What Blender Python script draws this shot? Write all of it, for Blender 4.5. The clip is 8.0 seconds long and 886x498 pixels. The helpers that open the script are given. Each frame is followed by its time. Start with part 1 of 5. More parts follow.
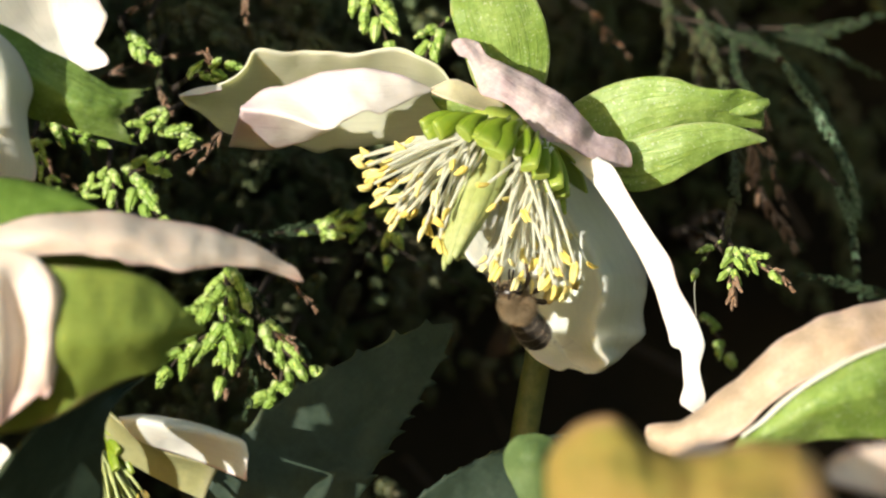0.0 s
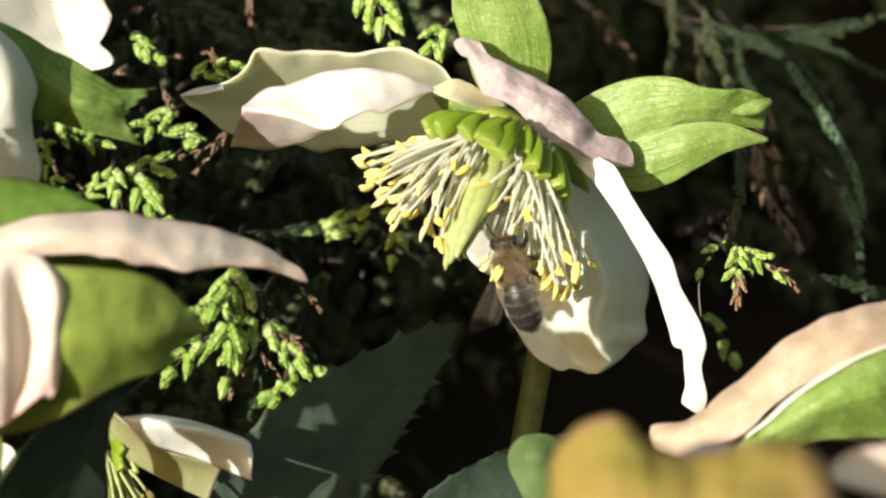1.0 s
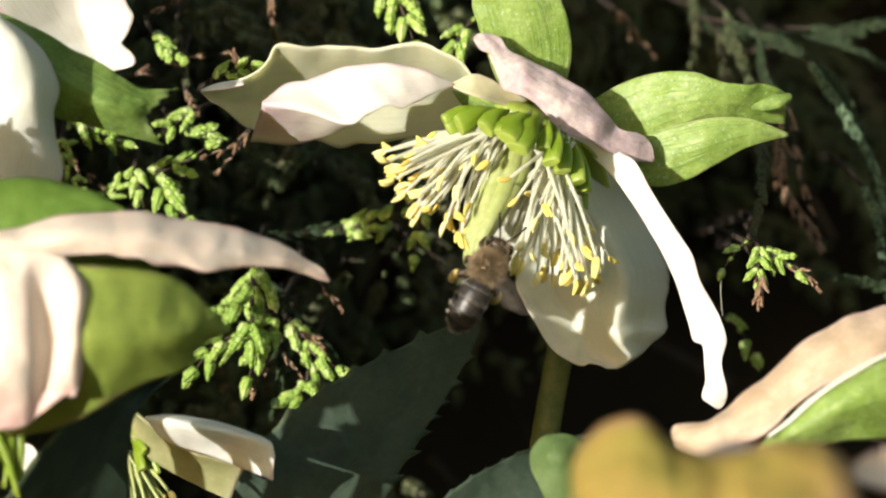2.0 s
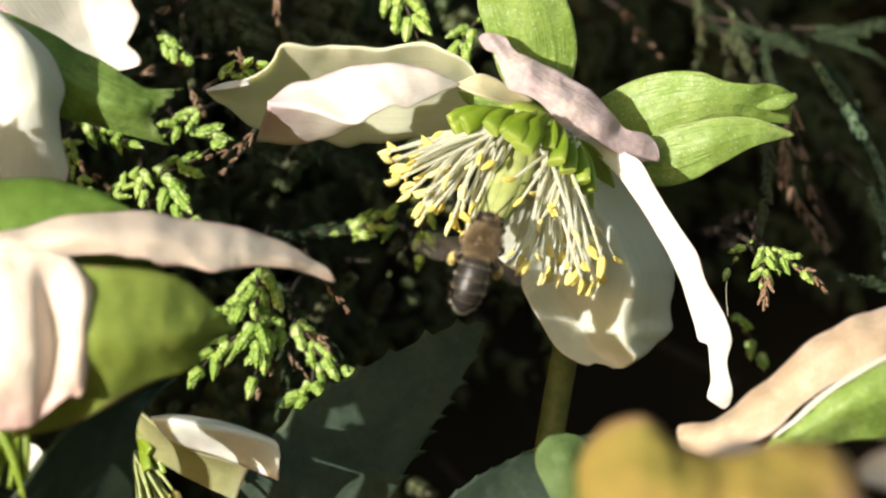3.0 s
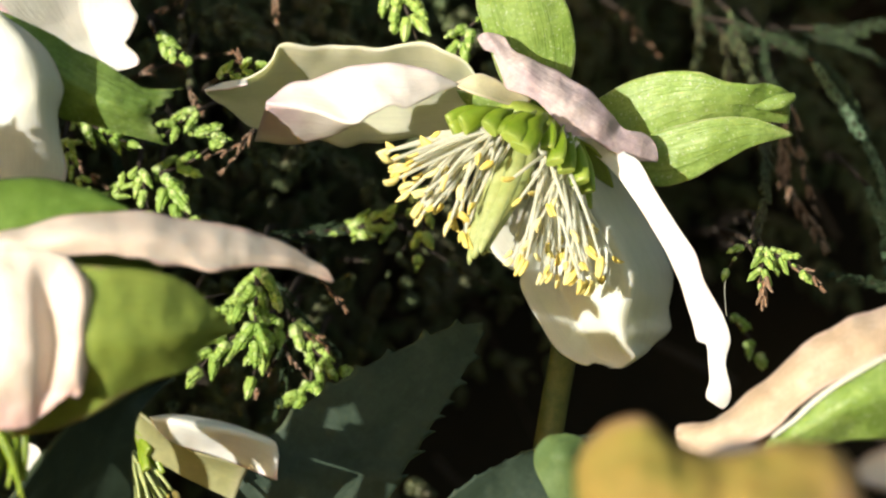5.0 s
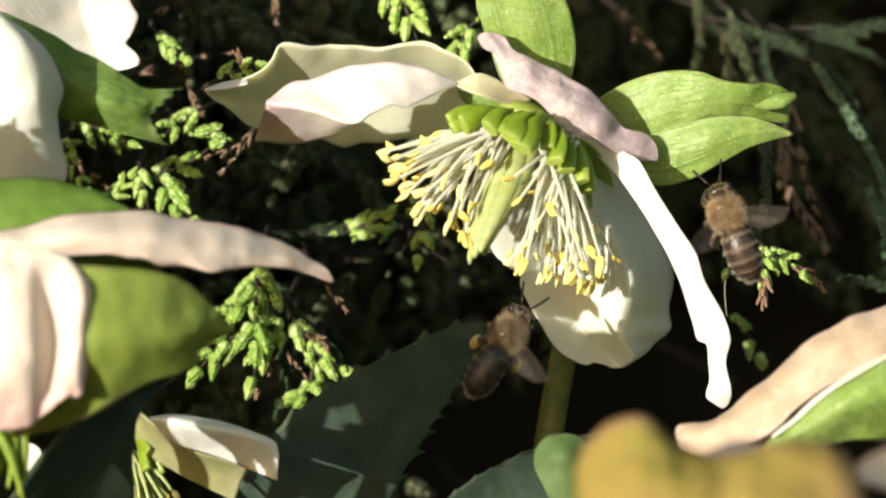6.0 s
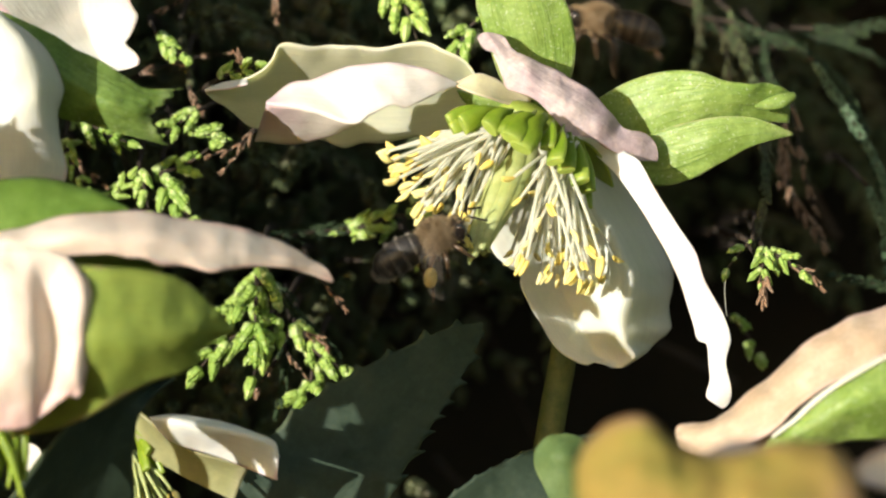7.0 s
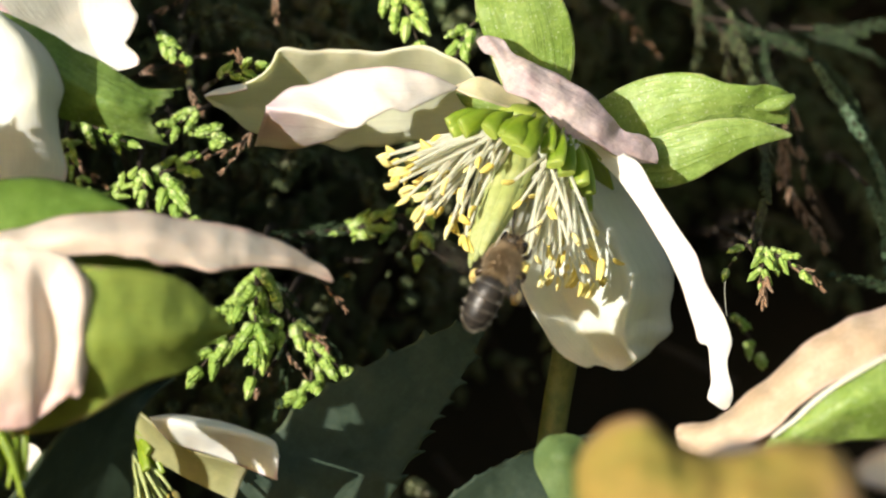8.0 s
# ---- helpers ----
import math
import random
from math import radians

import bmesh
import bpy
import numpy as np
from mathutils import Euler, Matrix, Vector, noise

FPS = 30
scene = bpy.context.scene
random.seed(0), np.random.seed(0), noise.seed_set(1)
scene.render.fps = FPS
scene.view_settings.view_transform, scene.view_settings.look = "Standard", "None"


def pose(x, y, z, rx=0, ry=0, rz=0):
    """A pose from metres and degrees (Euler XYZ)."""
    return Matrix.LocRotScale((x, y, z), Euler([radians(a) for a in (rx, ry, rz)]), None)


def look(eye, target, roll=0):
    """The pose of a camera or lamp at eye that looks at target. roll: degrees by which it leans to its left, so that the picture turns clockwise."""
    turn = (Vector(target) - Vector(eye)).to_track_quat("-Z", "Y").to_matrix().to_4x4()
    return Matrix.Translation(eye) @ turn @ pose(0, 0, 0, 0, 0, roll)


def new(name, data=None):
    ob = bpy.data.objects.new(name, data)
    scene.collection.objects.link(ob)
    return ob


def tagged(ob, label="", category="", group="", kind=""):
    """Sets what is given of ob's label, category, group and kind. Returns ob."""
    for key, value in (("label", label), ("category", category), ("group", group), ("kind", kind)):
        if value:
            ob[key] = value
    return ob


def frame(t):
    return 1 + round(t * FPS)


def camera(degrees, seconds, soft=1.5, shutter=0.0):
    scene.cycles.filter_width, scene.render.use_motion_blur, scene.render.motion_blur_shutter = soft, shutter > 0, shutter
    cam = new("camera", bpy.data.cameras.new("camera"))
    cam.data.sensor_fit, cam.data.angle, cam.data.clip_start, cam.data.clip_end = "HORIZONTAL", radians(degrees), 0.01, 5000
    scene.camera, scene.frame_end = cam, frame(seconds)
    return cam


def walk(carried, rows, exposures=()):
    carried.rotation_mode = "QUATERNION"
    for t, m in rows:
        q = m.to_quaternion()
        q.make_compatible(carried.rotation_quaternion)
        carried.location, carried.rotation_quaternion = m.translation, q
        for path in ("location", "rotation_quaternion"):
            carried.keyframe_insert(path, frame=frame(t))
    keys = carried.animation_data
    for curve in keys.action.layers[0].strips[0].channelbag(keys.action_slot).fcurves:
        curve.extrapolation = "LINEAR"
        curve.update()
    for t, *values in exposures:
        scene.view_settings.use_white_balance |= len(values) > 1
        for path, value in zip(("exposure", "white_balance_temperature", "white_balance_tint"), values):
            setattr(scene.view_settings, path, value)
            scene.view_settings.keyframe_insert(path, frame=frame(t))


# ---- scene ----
# The camera stands still half a metre from the flower on a tripod head that pans slightly.
EYE = (0.0, -0.52, 0.35)
cam = camera(12.0, 8.0, soft=2.2, shutter=0.3)
cam.data.dof.use_dof = True
cam.data.dof.focus_distance = 0.52
cam.data.dof.aperture_fstop = 30.0


def pan(turn):
    return pose(EYE[0], EYE[1], EYE[2], 90, 0, turn)


walk(cam, [
    (0, pan(-0.4071)),
    (0.1, pan(-0.4225)),
    (0.2, pan(-0.4455)),
    (0.3, pan(-0.4455)),
    (0.4, pan(-0.4225)),
    (0.5, pan(-0.4225)),
    (0.6, pan(-0.4148)),
    (0.7, pan(-0.4378)),
    (0.8, pan(-0.4071)),
    (0.9, pan(-0.3917)),
    (1, pan(-0.3457)),
    (1.1, pan(-0.3226)),
    (1.2, pan(-0.2765)),
    (1.3, pan(-0.2535)),
    (1.4, pan(-0.2228)),
    (1.5, pan(-0.1728)),
    (1.6, pan(-0.1229)),
    (1.7, pan(-0.0999)),
    (2.2, pan(-0.0230)),
    (2.8, pan(0.0154)),
    (3, pan(0.0230)),
    (3.5, pan(-0.0192)),
    (4, pan(-0.0115)),
    (4.5, pan(0.0000)),
    (6, pan(0.0054)),
    (8, pan(0.0054)),
])

# ---- world and sun ----
world = bpy.data.worlds.new("sky")
scene.world = world
world.use_nodes = True
sky = world.node_tree.nodes.new("ShaderNodeTexSky")
sky.sky_type = "NISHITA"
sky.sun_disc = False
SUN_TO = Vector((-0.59, -0.80, 0.09)).normalized()
sky.sun_elevation = math.asin(SUN_TO.z)
sky.sun_rotation = math.atan2(SUN_TO.x, SUN_TO.y)
background = world.node_tree.nodes["Background"]
background.inputs["Strength"].default_value = 0.205
world.node_tree.links.new(sky.outputs["Color"], background.inputs["Color"])
sun = new("sun", bpy.data.lights.new("sun", "SUN"))
sun.data.energy = 4.5
sun.data.angle = radians(0.53)
sun.data.color = (1.0, 0.955, 0.86)
sun.matrix_world = look(SUN_TO * 5, (0, 0, 0))
scene.view_settings.exposure = 0.70


# ---- materials ----
def nodes_of(name):
    m = bpy.data.materials.new(name)
    m.use_nodes = True
    t = m.node_tree
    return m, t, t.nodes["Principled BSDF"], t.nodes["Material Output"]


def node(t, kind, **values):
    n = t.nodes.new(kind)
    for key, value in values.items():
        n.inputs[key.replace("_", " ")].default_value = value
    return n


def mixed(t, fac, a, b, how="MIX"):
    """A colour mix; fac, a and b are sockets or values."""
    n = t.nodes.new("ShaderNodeMix")
    n.data_type, n.blend_type = "RGBA", how
    for slot, value in ((0, fac), (6, a), (7, b)):
        if isinstance(value, bpy.types.NodeSocket):
            t.links.new(value, n.inputs[slot])
        elif isinstance(value, (int, float)):
            n.inputs[slot].default_value = value
        else:
            n.inputs[slot].default_value = (*value, 1.0)
    return n.outputs[2]


def ramp(t, source, low, high, a=0.0, b=1.0):
    n = t.nodes.new("ShaderNodeMapRange")
    n.interpolation_type = "SMOOTHSTEP"
    for key, value in (("From Min", low), ("From Max", high), ("To Min", a), ("To Max", b)):
        n.inputs[key].default_value = value
    t.links.new(source, n.inputs["Value"])
    return n.outputs["Result"]


def grain(t, scale, detail=4.0, rough=0.6):
    co = t.nodes.new("ShaderNodeTexCoord")
    n = node(t, "ShaderNodeTexNoise", Scale=scale, Detail=detail, Roughness=rough)
    t.links.new(co.outputs["Object"], n.inputs["Vector"])
    return n.outputs["Fac"]


def calc(t, how, a, b):
    n = t.nodes.new("ShaderNodeMath")
    n.operation = how
    for slot, value in ((0, a), (1, b)):
        if isinstance(value, bpy.types.NodeSocket):
            t.links.new(value, n.inputs[slot])
        else:
            n.inputs[slot].default_value = value
    return n.outputs[0]


def bumped(t, shader, height, strength, distance=0.0002):
    n = node(t, "ShaderNodeBump", Strength=strength, Distance=distance)
    t.links.new(height, n.inputs["Height"])
    t.links.new(n.outputs["Normal"], shader.inputs["Normal"])
    return n.outputs["Normal"]


def petal_material(name, base, second, rim, rim_from=0.75, veins=11.0, through_light=0.5, rough=0.5, blotch=0.5, vein_dark=0.12, sheen=0.35, fine=0.35, bump=0.22, inside=(0.95, 0.96, 0.72), speck=0.0):
    """Thin plant tissue: two mottled colours, fine veins along the length, a tinted rim, light passing through."""
    m, t, bsdf, out = nodes_of(name)
    uv = t.nodes.new("ShaderNodeUVMap")
    split = t.nodes.new("ShaderNodeSeparateXYZ")
    t.links.new(uv.outputs["UV"], split.inputs["Vector"])
    u, v = split.outputs["X"], split.outputs["Y"]
    big = grain(t, 160.0, 3.0)
    small = grain(t, 1500.0, 4.0)
    colour = mixed(t, ramp(t, big, 0.5 - 0.25 * blotch, 0.5 + 0.3 * blotch), base, second)
    join = t.nodes.new("ShaderNodeCombineXYZ")
    t.links.new(calc(t, "MULTIPLY", u, 2.5), join.inputs[0])
    t.links.new(calc(t, "MULTIPLY", v, veins * 2.6), join.inputs[1])
    streak = node(t, "ShaderNodeTexNoise", Scale=1.0, Detail=3.0, Roughness=0.55, Distortion=0.25)
    t.links.new(join.outputs[0], streak.inputs["Vector"])
    vein = ramp(t, streak.outputs["Fac"], 0.42, 0.72)
    colour = mixed(t, calc(t, "MULTIPLY", vein, vein_dark), colour, tuple(c * 0.55 for c in base))
    edge = calc(t, "ABSOLUTE", calc(t, "MULTIPLY", calc(t, "SUBTRACT", v, 0.5), 2.0), 0.0)
    edge = calc(t, "MAXIMUM", edge, u)
    edge = calc(t, "ADD", edge, calc(t, "MULTIPLY", calc(t, "SUBTRACT", big, 0.5), 0.4))
    colour = mixed(t, ramp(t, edge, rim_from, 1.02, 0.0, 0.85), colour, rim)
    medium = grain(t, 520.0, 4.0, 0.7)
    colour = mixed(t, ramp(t, medium, 0.45, 0.75, 0.0, fine), colour, tuple(min(1.0, c * 1.25 + 0.02) for c in second))
    colour = mixed(t, ramp(t, small, 0.3, 0.8, 0.0, fine), colour, tuple(c * 0.7 for c in base))
    if speck:
        dots = grain(t, 2600.0, 2.0, 0.5)
        colour = mixed(t, ramp(t, dots, 0.60, 0.72, 0.0, speck), colour, tuple(0.35 + 0.6 * c for c in second))
    t.links.new(colour, bsdf.inputs["Base Color"])
    bsdf.inputs["Roughness"].default_value = rough
    bsdf.inputs["Specular IOR Level"].default_value = sheen
    height = calc(t, "ADD", calc(t, "MULTIPLY", vein, 0.6), calc(t, "MULTIPLY", small, 0.8))
    normal = bumped(t, bsdf, height, bump)
    thin = t.nodes.new("ShaderNodeBsdfTranslucent")
    t.links.new(mixed(t, 1.0, colour, inside, "MULTIPLY"), thin.inputs["Color"])
    t.links.new(normal, thin.inputs["Normal"])
    mix = node(t, "ShaderNodeMixShader", Fac=through_light)
    t.links.new(bsdf.outputs[0], mix.inputs[1])
    t.links.new(thin.outputs[0], mix.inputs[2])
    t.links.new(mix.outputs[0], out.inputs["Surface"])
    return m


def plain_material(name, base, second, scale=900.0, rough=0.5, bump=0.3, metal=0.0, clear=0.0, through_light=0.0, spec=0.4, own=None):
    m, t, bsdf, out = nodes_of(name)
    big = grain(t, scale * 0.2, 3.0)
    small = grain(t, scale, 5.0)
    colour = mixed(t, ramp(t, big, 0.32, 0.68), base, second)
    colour = mixed(t, ramp(t, small, 0.35, 0.8, 0.0, 0.4), colour, tuple(c * 0.6 for c in base))
    if own:
        info = t.nodes.new("ShaderNodeObjectInfo")
        colour = mixed(t, ramp(t, info.outputs["Random"], 0.2, 1.0, 0.0, 0.8), colour, own)
    t.links.new(colour, bsdf.inputs["Base Color"])
    bsdf.inputs["Roughness"].default_value = rough
    bsdf.inputs["Metallic"].default_value = metal
    bsdf.inputs["Coat Weight"].default_value = clear
    bsdf.inputs["Specular IOR Level"].default_value = spec
    bumped(t, bsdf, small, bump)
    if through_light:
        thin = t.nodes.new("ShaderNodeBsdfTranslucent")
        t.links.new(colour, thin.inputs["Color"])
        mix = node(t, "ShaderNodeMixShader", Fac=through_light)
        t.links.new(bsdf.outputs[0], mix.inputs[1])
        t.links.new(thin.outputs[0], mix.inputs[2])
        t.links.new(mix.outputs[0], out.inputs["Surface"])
    return m


def island_material(name, base, second, third, rough=0.55, through_light=0.15):
    """Foliage of many small scales, each with its own shade."""
    m, t, bsdf, out = nodes_of(name)
    geo = t.nodes.new("ShaderNodeNewGeometry")
    own = geo.outputs["Random Per Island"]
    big = grain(t, 120.0, 3.0)
    colour = mixed(t, ramp(t, big, 0.35, 0.65), base, second)
    colour = mixed(t, ramp(t, own, 0.62, 1.0, 0.0, 0.8), colour, third)
    t.links.new(colour, bsdf.inputs["Base Color"])
    bsdf.inputs["Roughness"].default_value = rough
    thin = t.nodes.new("ShaderNodeBsdfTranslucent")
    t.links.new(colour, thin.inputs["Color"])
    mix = node(t, "ShaderNodeMixShader", Fac=through_light)
    t.links.new(bsdf.outputs[0], mix.inputs[1])
    t.links.new(thin.outputs[0], mix.inputs[2])
    t.links.new(mix.outputs[0], out.inputs["Surface"])
    return m


CREAM = petal_material("cream_sepal", (0.91, 0.905, 0.84), (0.88, 0.89, 0.79), (0.90, 0.88, 0.83), veins=13, through_light=0.48, fine=0.10, inside=(0.95, 0.98, 0.80))
GREENISH = petal_material("greenish_cream_sepal", (0.92, 0.92, 0.80), (0.90, 0.91, 0.76), (0.92, 0.90, 0.84), rim_from=0.9, veins=13, through_light=0.6, fine=0.12, inside=(0.99, 1.0, 0.72))
WHITE = petal_material("white_sepal", (0.91, 0.90, 0.88), (0.89, 0.89, 0.84), (0.84, 0.62, 0.66), rim_from=0.95, veins=13, through_light=0.33, fine=0.1)
# white sepal greyed down: part of its dappled shade is in the colour
WHITE_SHADED = petal_material("white_sepal_shaded", (0.77, 0.78, 0.73), (0.74, 0.76, 0.68), (0.78, 0.66, 0.66), rim_from=0.95, veins=11, through_light=0.35, fine=0.15)
BLUSH = petal_material("blush_sepal", (0.90, 0.85, 0.82), (0.88, 0.82, 0.79), (0.74, 0.57, 0.62), rim_from=0.80, veins=15, through_light=0.35, fine=0.12)
MAUVE = petal_material("mauve_sepal", (0.55, 0.43, 0.45), (0.66, 0.56, 0.54), (0.52, 0.40, 0.41), rim_from=0.85, veins=4, through_light=0.3, vein_dark=0.10, fine=0.7, bump=0.35, speck=0.25, blotch=0.35)
PEACH = petal_material("peach_sepal", (0.56, 0.42, 0.28), (0.70, 0.57, 0.43), (0.70, 0.52, 0.46), rim_from=0.78, veins=12, through_light=0.3, fine=0.35, blotch=0.9, vein_dark=0.25)
YELLOWED = petal_material("yellowed_sepal", (0.44, 0.32, 0.085), (0.36, 0.31, 0.07), (0.58, 0.34, 0.20), rim_from=0.72, veins=9, through_light=0.4, fine=0.15)
LIME = petal_material("lime_bract", (0.25, 0.39, 0.070), (0.36, 0.50, 0.135), (0.46, 0.48, 0.24), rim_from=0.93, veins=6, through_light=0.38, rough=0.42, vein_dark=0.15, sheen=0.5, blotch=0.8, fine=0.6, bump=0.6, speck=0.7)
PALE = petal_material("pale_peach_sepal", (0.83, 0.70, 0.60), (0.86, 0.77, 0.68), (0.70, 0.48, 0.42), rim_from=0.78, veins=12, through_light=0.3, fine=0.12)
ROSY = petal_material("rosy_sepal", (0.84, 0.71, 0.62), (0.86, 0.77, 0.69), (0.74, 0.50, 0.48), rim_from=0.72, veins=9, through_light=0.3, fine=0.15)
OLIVE = petal_material("olive_sepal", (0.34, 0.43, 0.085), (0.30, 0.40, 0.075), (0.40, 0.35, 0.16), rim_from=0.93, veins=9, through_light=0.45, vein_dark=0.25)
LEAFY = petal_material("green_leaf", (0.17, 0.30, 0.045), (0.22, 0.36, 0.07), (0.26, 0.38, 0.12), rim_from=0.95, veins=9, through_light=0.45, rough=0.4, sheen=0.5)
FROND_GREEN = petal_material("toothed_bract", (0.19, 0.31, 0.06), (0.27, 0.40, 0.10), (0.32, 0.42, 0.15), rim_from=0.93, veins=5, through_light=0.5, rough=0.5, vein_dark=0.5, sheen=0.4, fine=0.4, bump=0.5, speck=0.3)
YOUNG = petal_material("young_leaf", (0.10, 0.165, 0.05), (0.13, 0.20, 0.065), (0.18, 0.25, 0.09), rim_from=0.93, veins=7, through_light=0.3, rough=0.62)
CLAW = petal_material("sepal_claw", (0.84, 0.79, 0.60), (0.80, 0.76, 0.53), (0.84, 0.74, 0.64), rim_from=0.9, veins=9, through_light=0.5)
STRAW = petal_material("straw_sepal", (0.44, 0.44, 0.22), (0.40, 0.40, 0.18), (0.48, 0.46, 0.28), rim_from=0.9, veins=9, through_light=0.4)
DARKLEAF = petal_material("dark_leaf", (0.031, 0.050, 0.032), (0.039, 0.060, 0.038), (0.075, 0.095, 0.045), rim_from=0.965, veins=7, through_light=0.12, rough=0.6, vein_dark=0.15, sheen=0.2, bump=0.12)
NECTAR = petal_material("nectary_green", (0.29, 0.41, 0.03), (0.22, 0.35, 0.02), (0.46, 0.56, 0.12), rim_from=0.8, veins=5, through_light=0.4, rough=0.35, sheen=0.5)
CARPEL = plain_material("carpel_green", (0.38, 0.44, 0.14), (0.48, 0.53, 0.24), 1500, 0.45, 0.2, through_light=0.25)
FILAMENT = plain_material("filament_white", (0.85, 0.85, 0.70), (0.87, 0.87, 0.77), 1800, 0.35, 0.15, through_light=0.58)
ANTHER = plain_material("anther_yellow", (0.84, 0.65, 0.12), (0.89, 0.76, 0.24), 2500, 0.6, 0.4, through_light=0.15, own=(0.93, 0.87, 0.46))
STEM = plain_material("stem_green", (0.070, 0.097, 0.018), (0.125, 0.132, 0.032), 2600, 0.55, 0.6)
# one hedge foliage in lit and shaded colours; sunlight and shade are painted in
SPRIG_LIT = island_material("conifer_sunlit", (0.27, 0.43, 0.07), (0.42, 0.58, 0.13), (0.68, 0.78, 0.36), through_light=0.3)
BLUISH_SHADED = island_material("conifer_bluish_shaded", (0.016, 0.036, 0.011), (0.024, 0.048, 0.016), (0.08, 0.13, 0.05))
BLUISH_LIT = island_material("conifer_bluish_sunlit", (0.08, 0.15, 0.075), (0.13, 0.21, 0.11), (0.32, 0.43, 0.28), through_light=0.2)
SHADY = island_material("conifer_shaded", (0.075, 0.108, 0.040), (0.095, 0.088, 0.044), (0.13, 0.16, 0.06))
DRY = island_material("conifer_dry", (0.20, 0.11, 0.06), (0.28, 0.17, 0.10), (0.46, 0.34, 0.25), through_light=0.1)
BARK = plain_material("twig_bark", (0.034, 0.024, 0.016), (0.05, 0.036, 0.024), 900, 0.8, 0.6)
# near-black brown: the deep shade between the twigs is put into this colour
SHADE_MASS = plain_material("hedge_shade", (0.024, 0.021, 0.015), (0.034, 0.027, 0.017), 160, 0.9, 0.8, spec=0.1)
SOIL = plain_material("soil", (0.045, 0.032, 0.022), (0.065, 0.048, 0.032), 90, 0.95, 0.9, spec=0.1)
CHITIN = plain_material("bee_chitin", (0.012, 0.009, 0.007), (0.022, 0.014, 0.009), 2500, 0.32, 0.15)
EYE_MAT = plain_material("bee_eye", (0.010, 0.008, 0.007), (0.016, 0.012, 0.010), 6000, 0.15, 0.05, clear=0.6)
FUR = plain_material("bee_fur", (0.25, 0.18, 0.10), (0.40, 0.30, 0.18), 4000, 0.7, 0.1, through_light=0.25)
GREY_FUR = plain_material("bee_grey_fur", (0.26, 0.23, 0.18), (0.38, 0.34, 0.28), 4000, 0.7, 0.1, through_light=0.25)
LEG = plain_material("bee_leg", (0.050, 0.030, 0.016), (0.090, 0.055, 0.028), 3000, 0.4, 0.2)
TAN_FUR = plain_material("bee_tan_fur", (0.36, 0.25, 0.13), (0.54, 0.40, 0.24), 4000, 0.7, 0.1, through_light=0.25)
POLLEN = plain_material("pollen_load", (0.56, 0.42, 0.13), (0.66, 0.52, 0.20), 4000, 0.85, 0.6)


def abdomen_material(name, dark, band, low, high):
    """Horny plates, each with a paler hind edge."""
    m, t, bsdf, out = nodes_of(name)
    uv = t.nodes.new("ShaderNodeUVMap")
    split = t.nodes.new("ShaderNodeSeparateXYZ")
    t.links.new(uv.outputs["UV"], split.inputs["Vector"])
    fine = grain(t, 3000.0)
    edge = calc(t, "ADD", split.outputs["X"], calc(t, "MULTIPLY", calc(t, "SUBTRACT", fine, 0.5), 0.25))
    colour = mixed(t, ramp(t, edge, low, high), dark, band)
    t.links.new(colour, bsdf.inputs["Base Color"])
    bsdf.inputs["Roughness"].default_value = 0.36
    bumped(t, bsdf, fine, 0.3)
    return m


def wing_material():
    m, t, bsdf, out = nodes_of("bee_wing")
    uv = t.nodes.new("ShaderNodeUVMap")
    cells = t.nodes.new("ShaderNodeTexVoronoi")
    cells.feature = "DISTANCE_TO_EDGE"
    cells.inputs["Scale"].default_value = 4.0
    t.links.new(uv.outputs["UV"], cells.inputs["Vector"])
    vein = ramp(t, cells.outputs["Distance"], 0.01, 0.04, 1.0, 0.0)
    t.links.new(mixed(t, vein, (0.34, 0.29, 0.24), (0.08, 0.05, 0.03)), bsdf.inputs["Base Color"])
    bsdf.inputs["Roughness"].default_value = 0.2
    clear = t.nodes.new("ShaderNodeBsdfTransparent")
    mix = t.nodes.new("ShaderNodeMixShader")
    t.links.new(calc(t, "ADD", 0.06, calc(t, "MULTIPLY", vein, 0.20)), mix.inputs[0])
    t.links.new(clear.outputs[0], mix.inputs[1])
    t.links.new(bsdf.outputs[0], mix.inputs[2])
    t.links.new(mix.outputs[0], out.inputs["Surface"])
    return m


ABDOMEN = abdomen_material("bee_abdomen", (0.024, 0.020, 0.017), (0.060, 0.052, 0.043), 0.70, 0.95)
AMBER = abdomen_material("bee_amber_abdomen", (0.032, 0.020, 0.012), (0.14, 0.10, 0.062), 0.5, 0.98)
WING = wing_material()


# ---- shaping tools; all shapes are given in millimetres, from a point 0.35 m above the soil ----
def place(p):
    return Vector((p[0], p[1], p[2] + 350.0)) / 1000.0


def along(points, s):
    """A smooth curve through points or numbers, s from 0 to 1."""
    n = len(points) - 1
    if n == 0:
        return np.array(points[0], float)
    k = min(int(s * n), n - 1)
    f = s * n - k
    q = [np.array(points[min(max(i, 0), n)], float) for i in (k - 1, k, k + 1, k + 2)]
    if k == 0:
        q[0] = 2 * q[1] - q[2]
    if k == n - 1:
        q[3] = 2 * q[2] - q[1]
    return 0.5 * (2 * q[1] + (q[2] - q[0]) * f + (2 * q[0] - 5 * q[1] + 4 * q[2] - q[3]) * f * f + (3 * q[1] - q[0] - 3 * q[2] + q[3]) * f ** 3)


def unit(v):
    return v / max(np.linalg.norm(v), 1e-9)


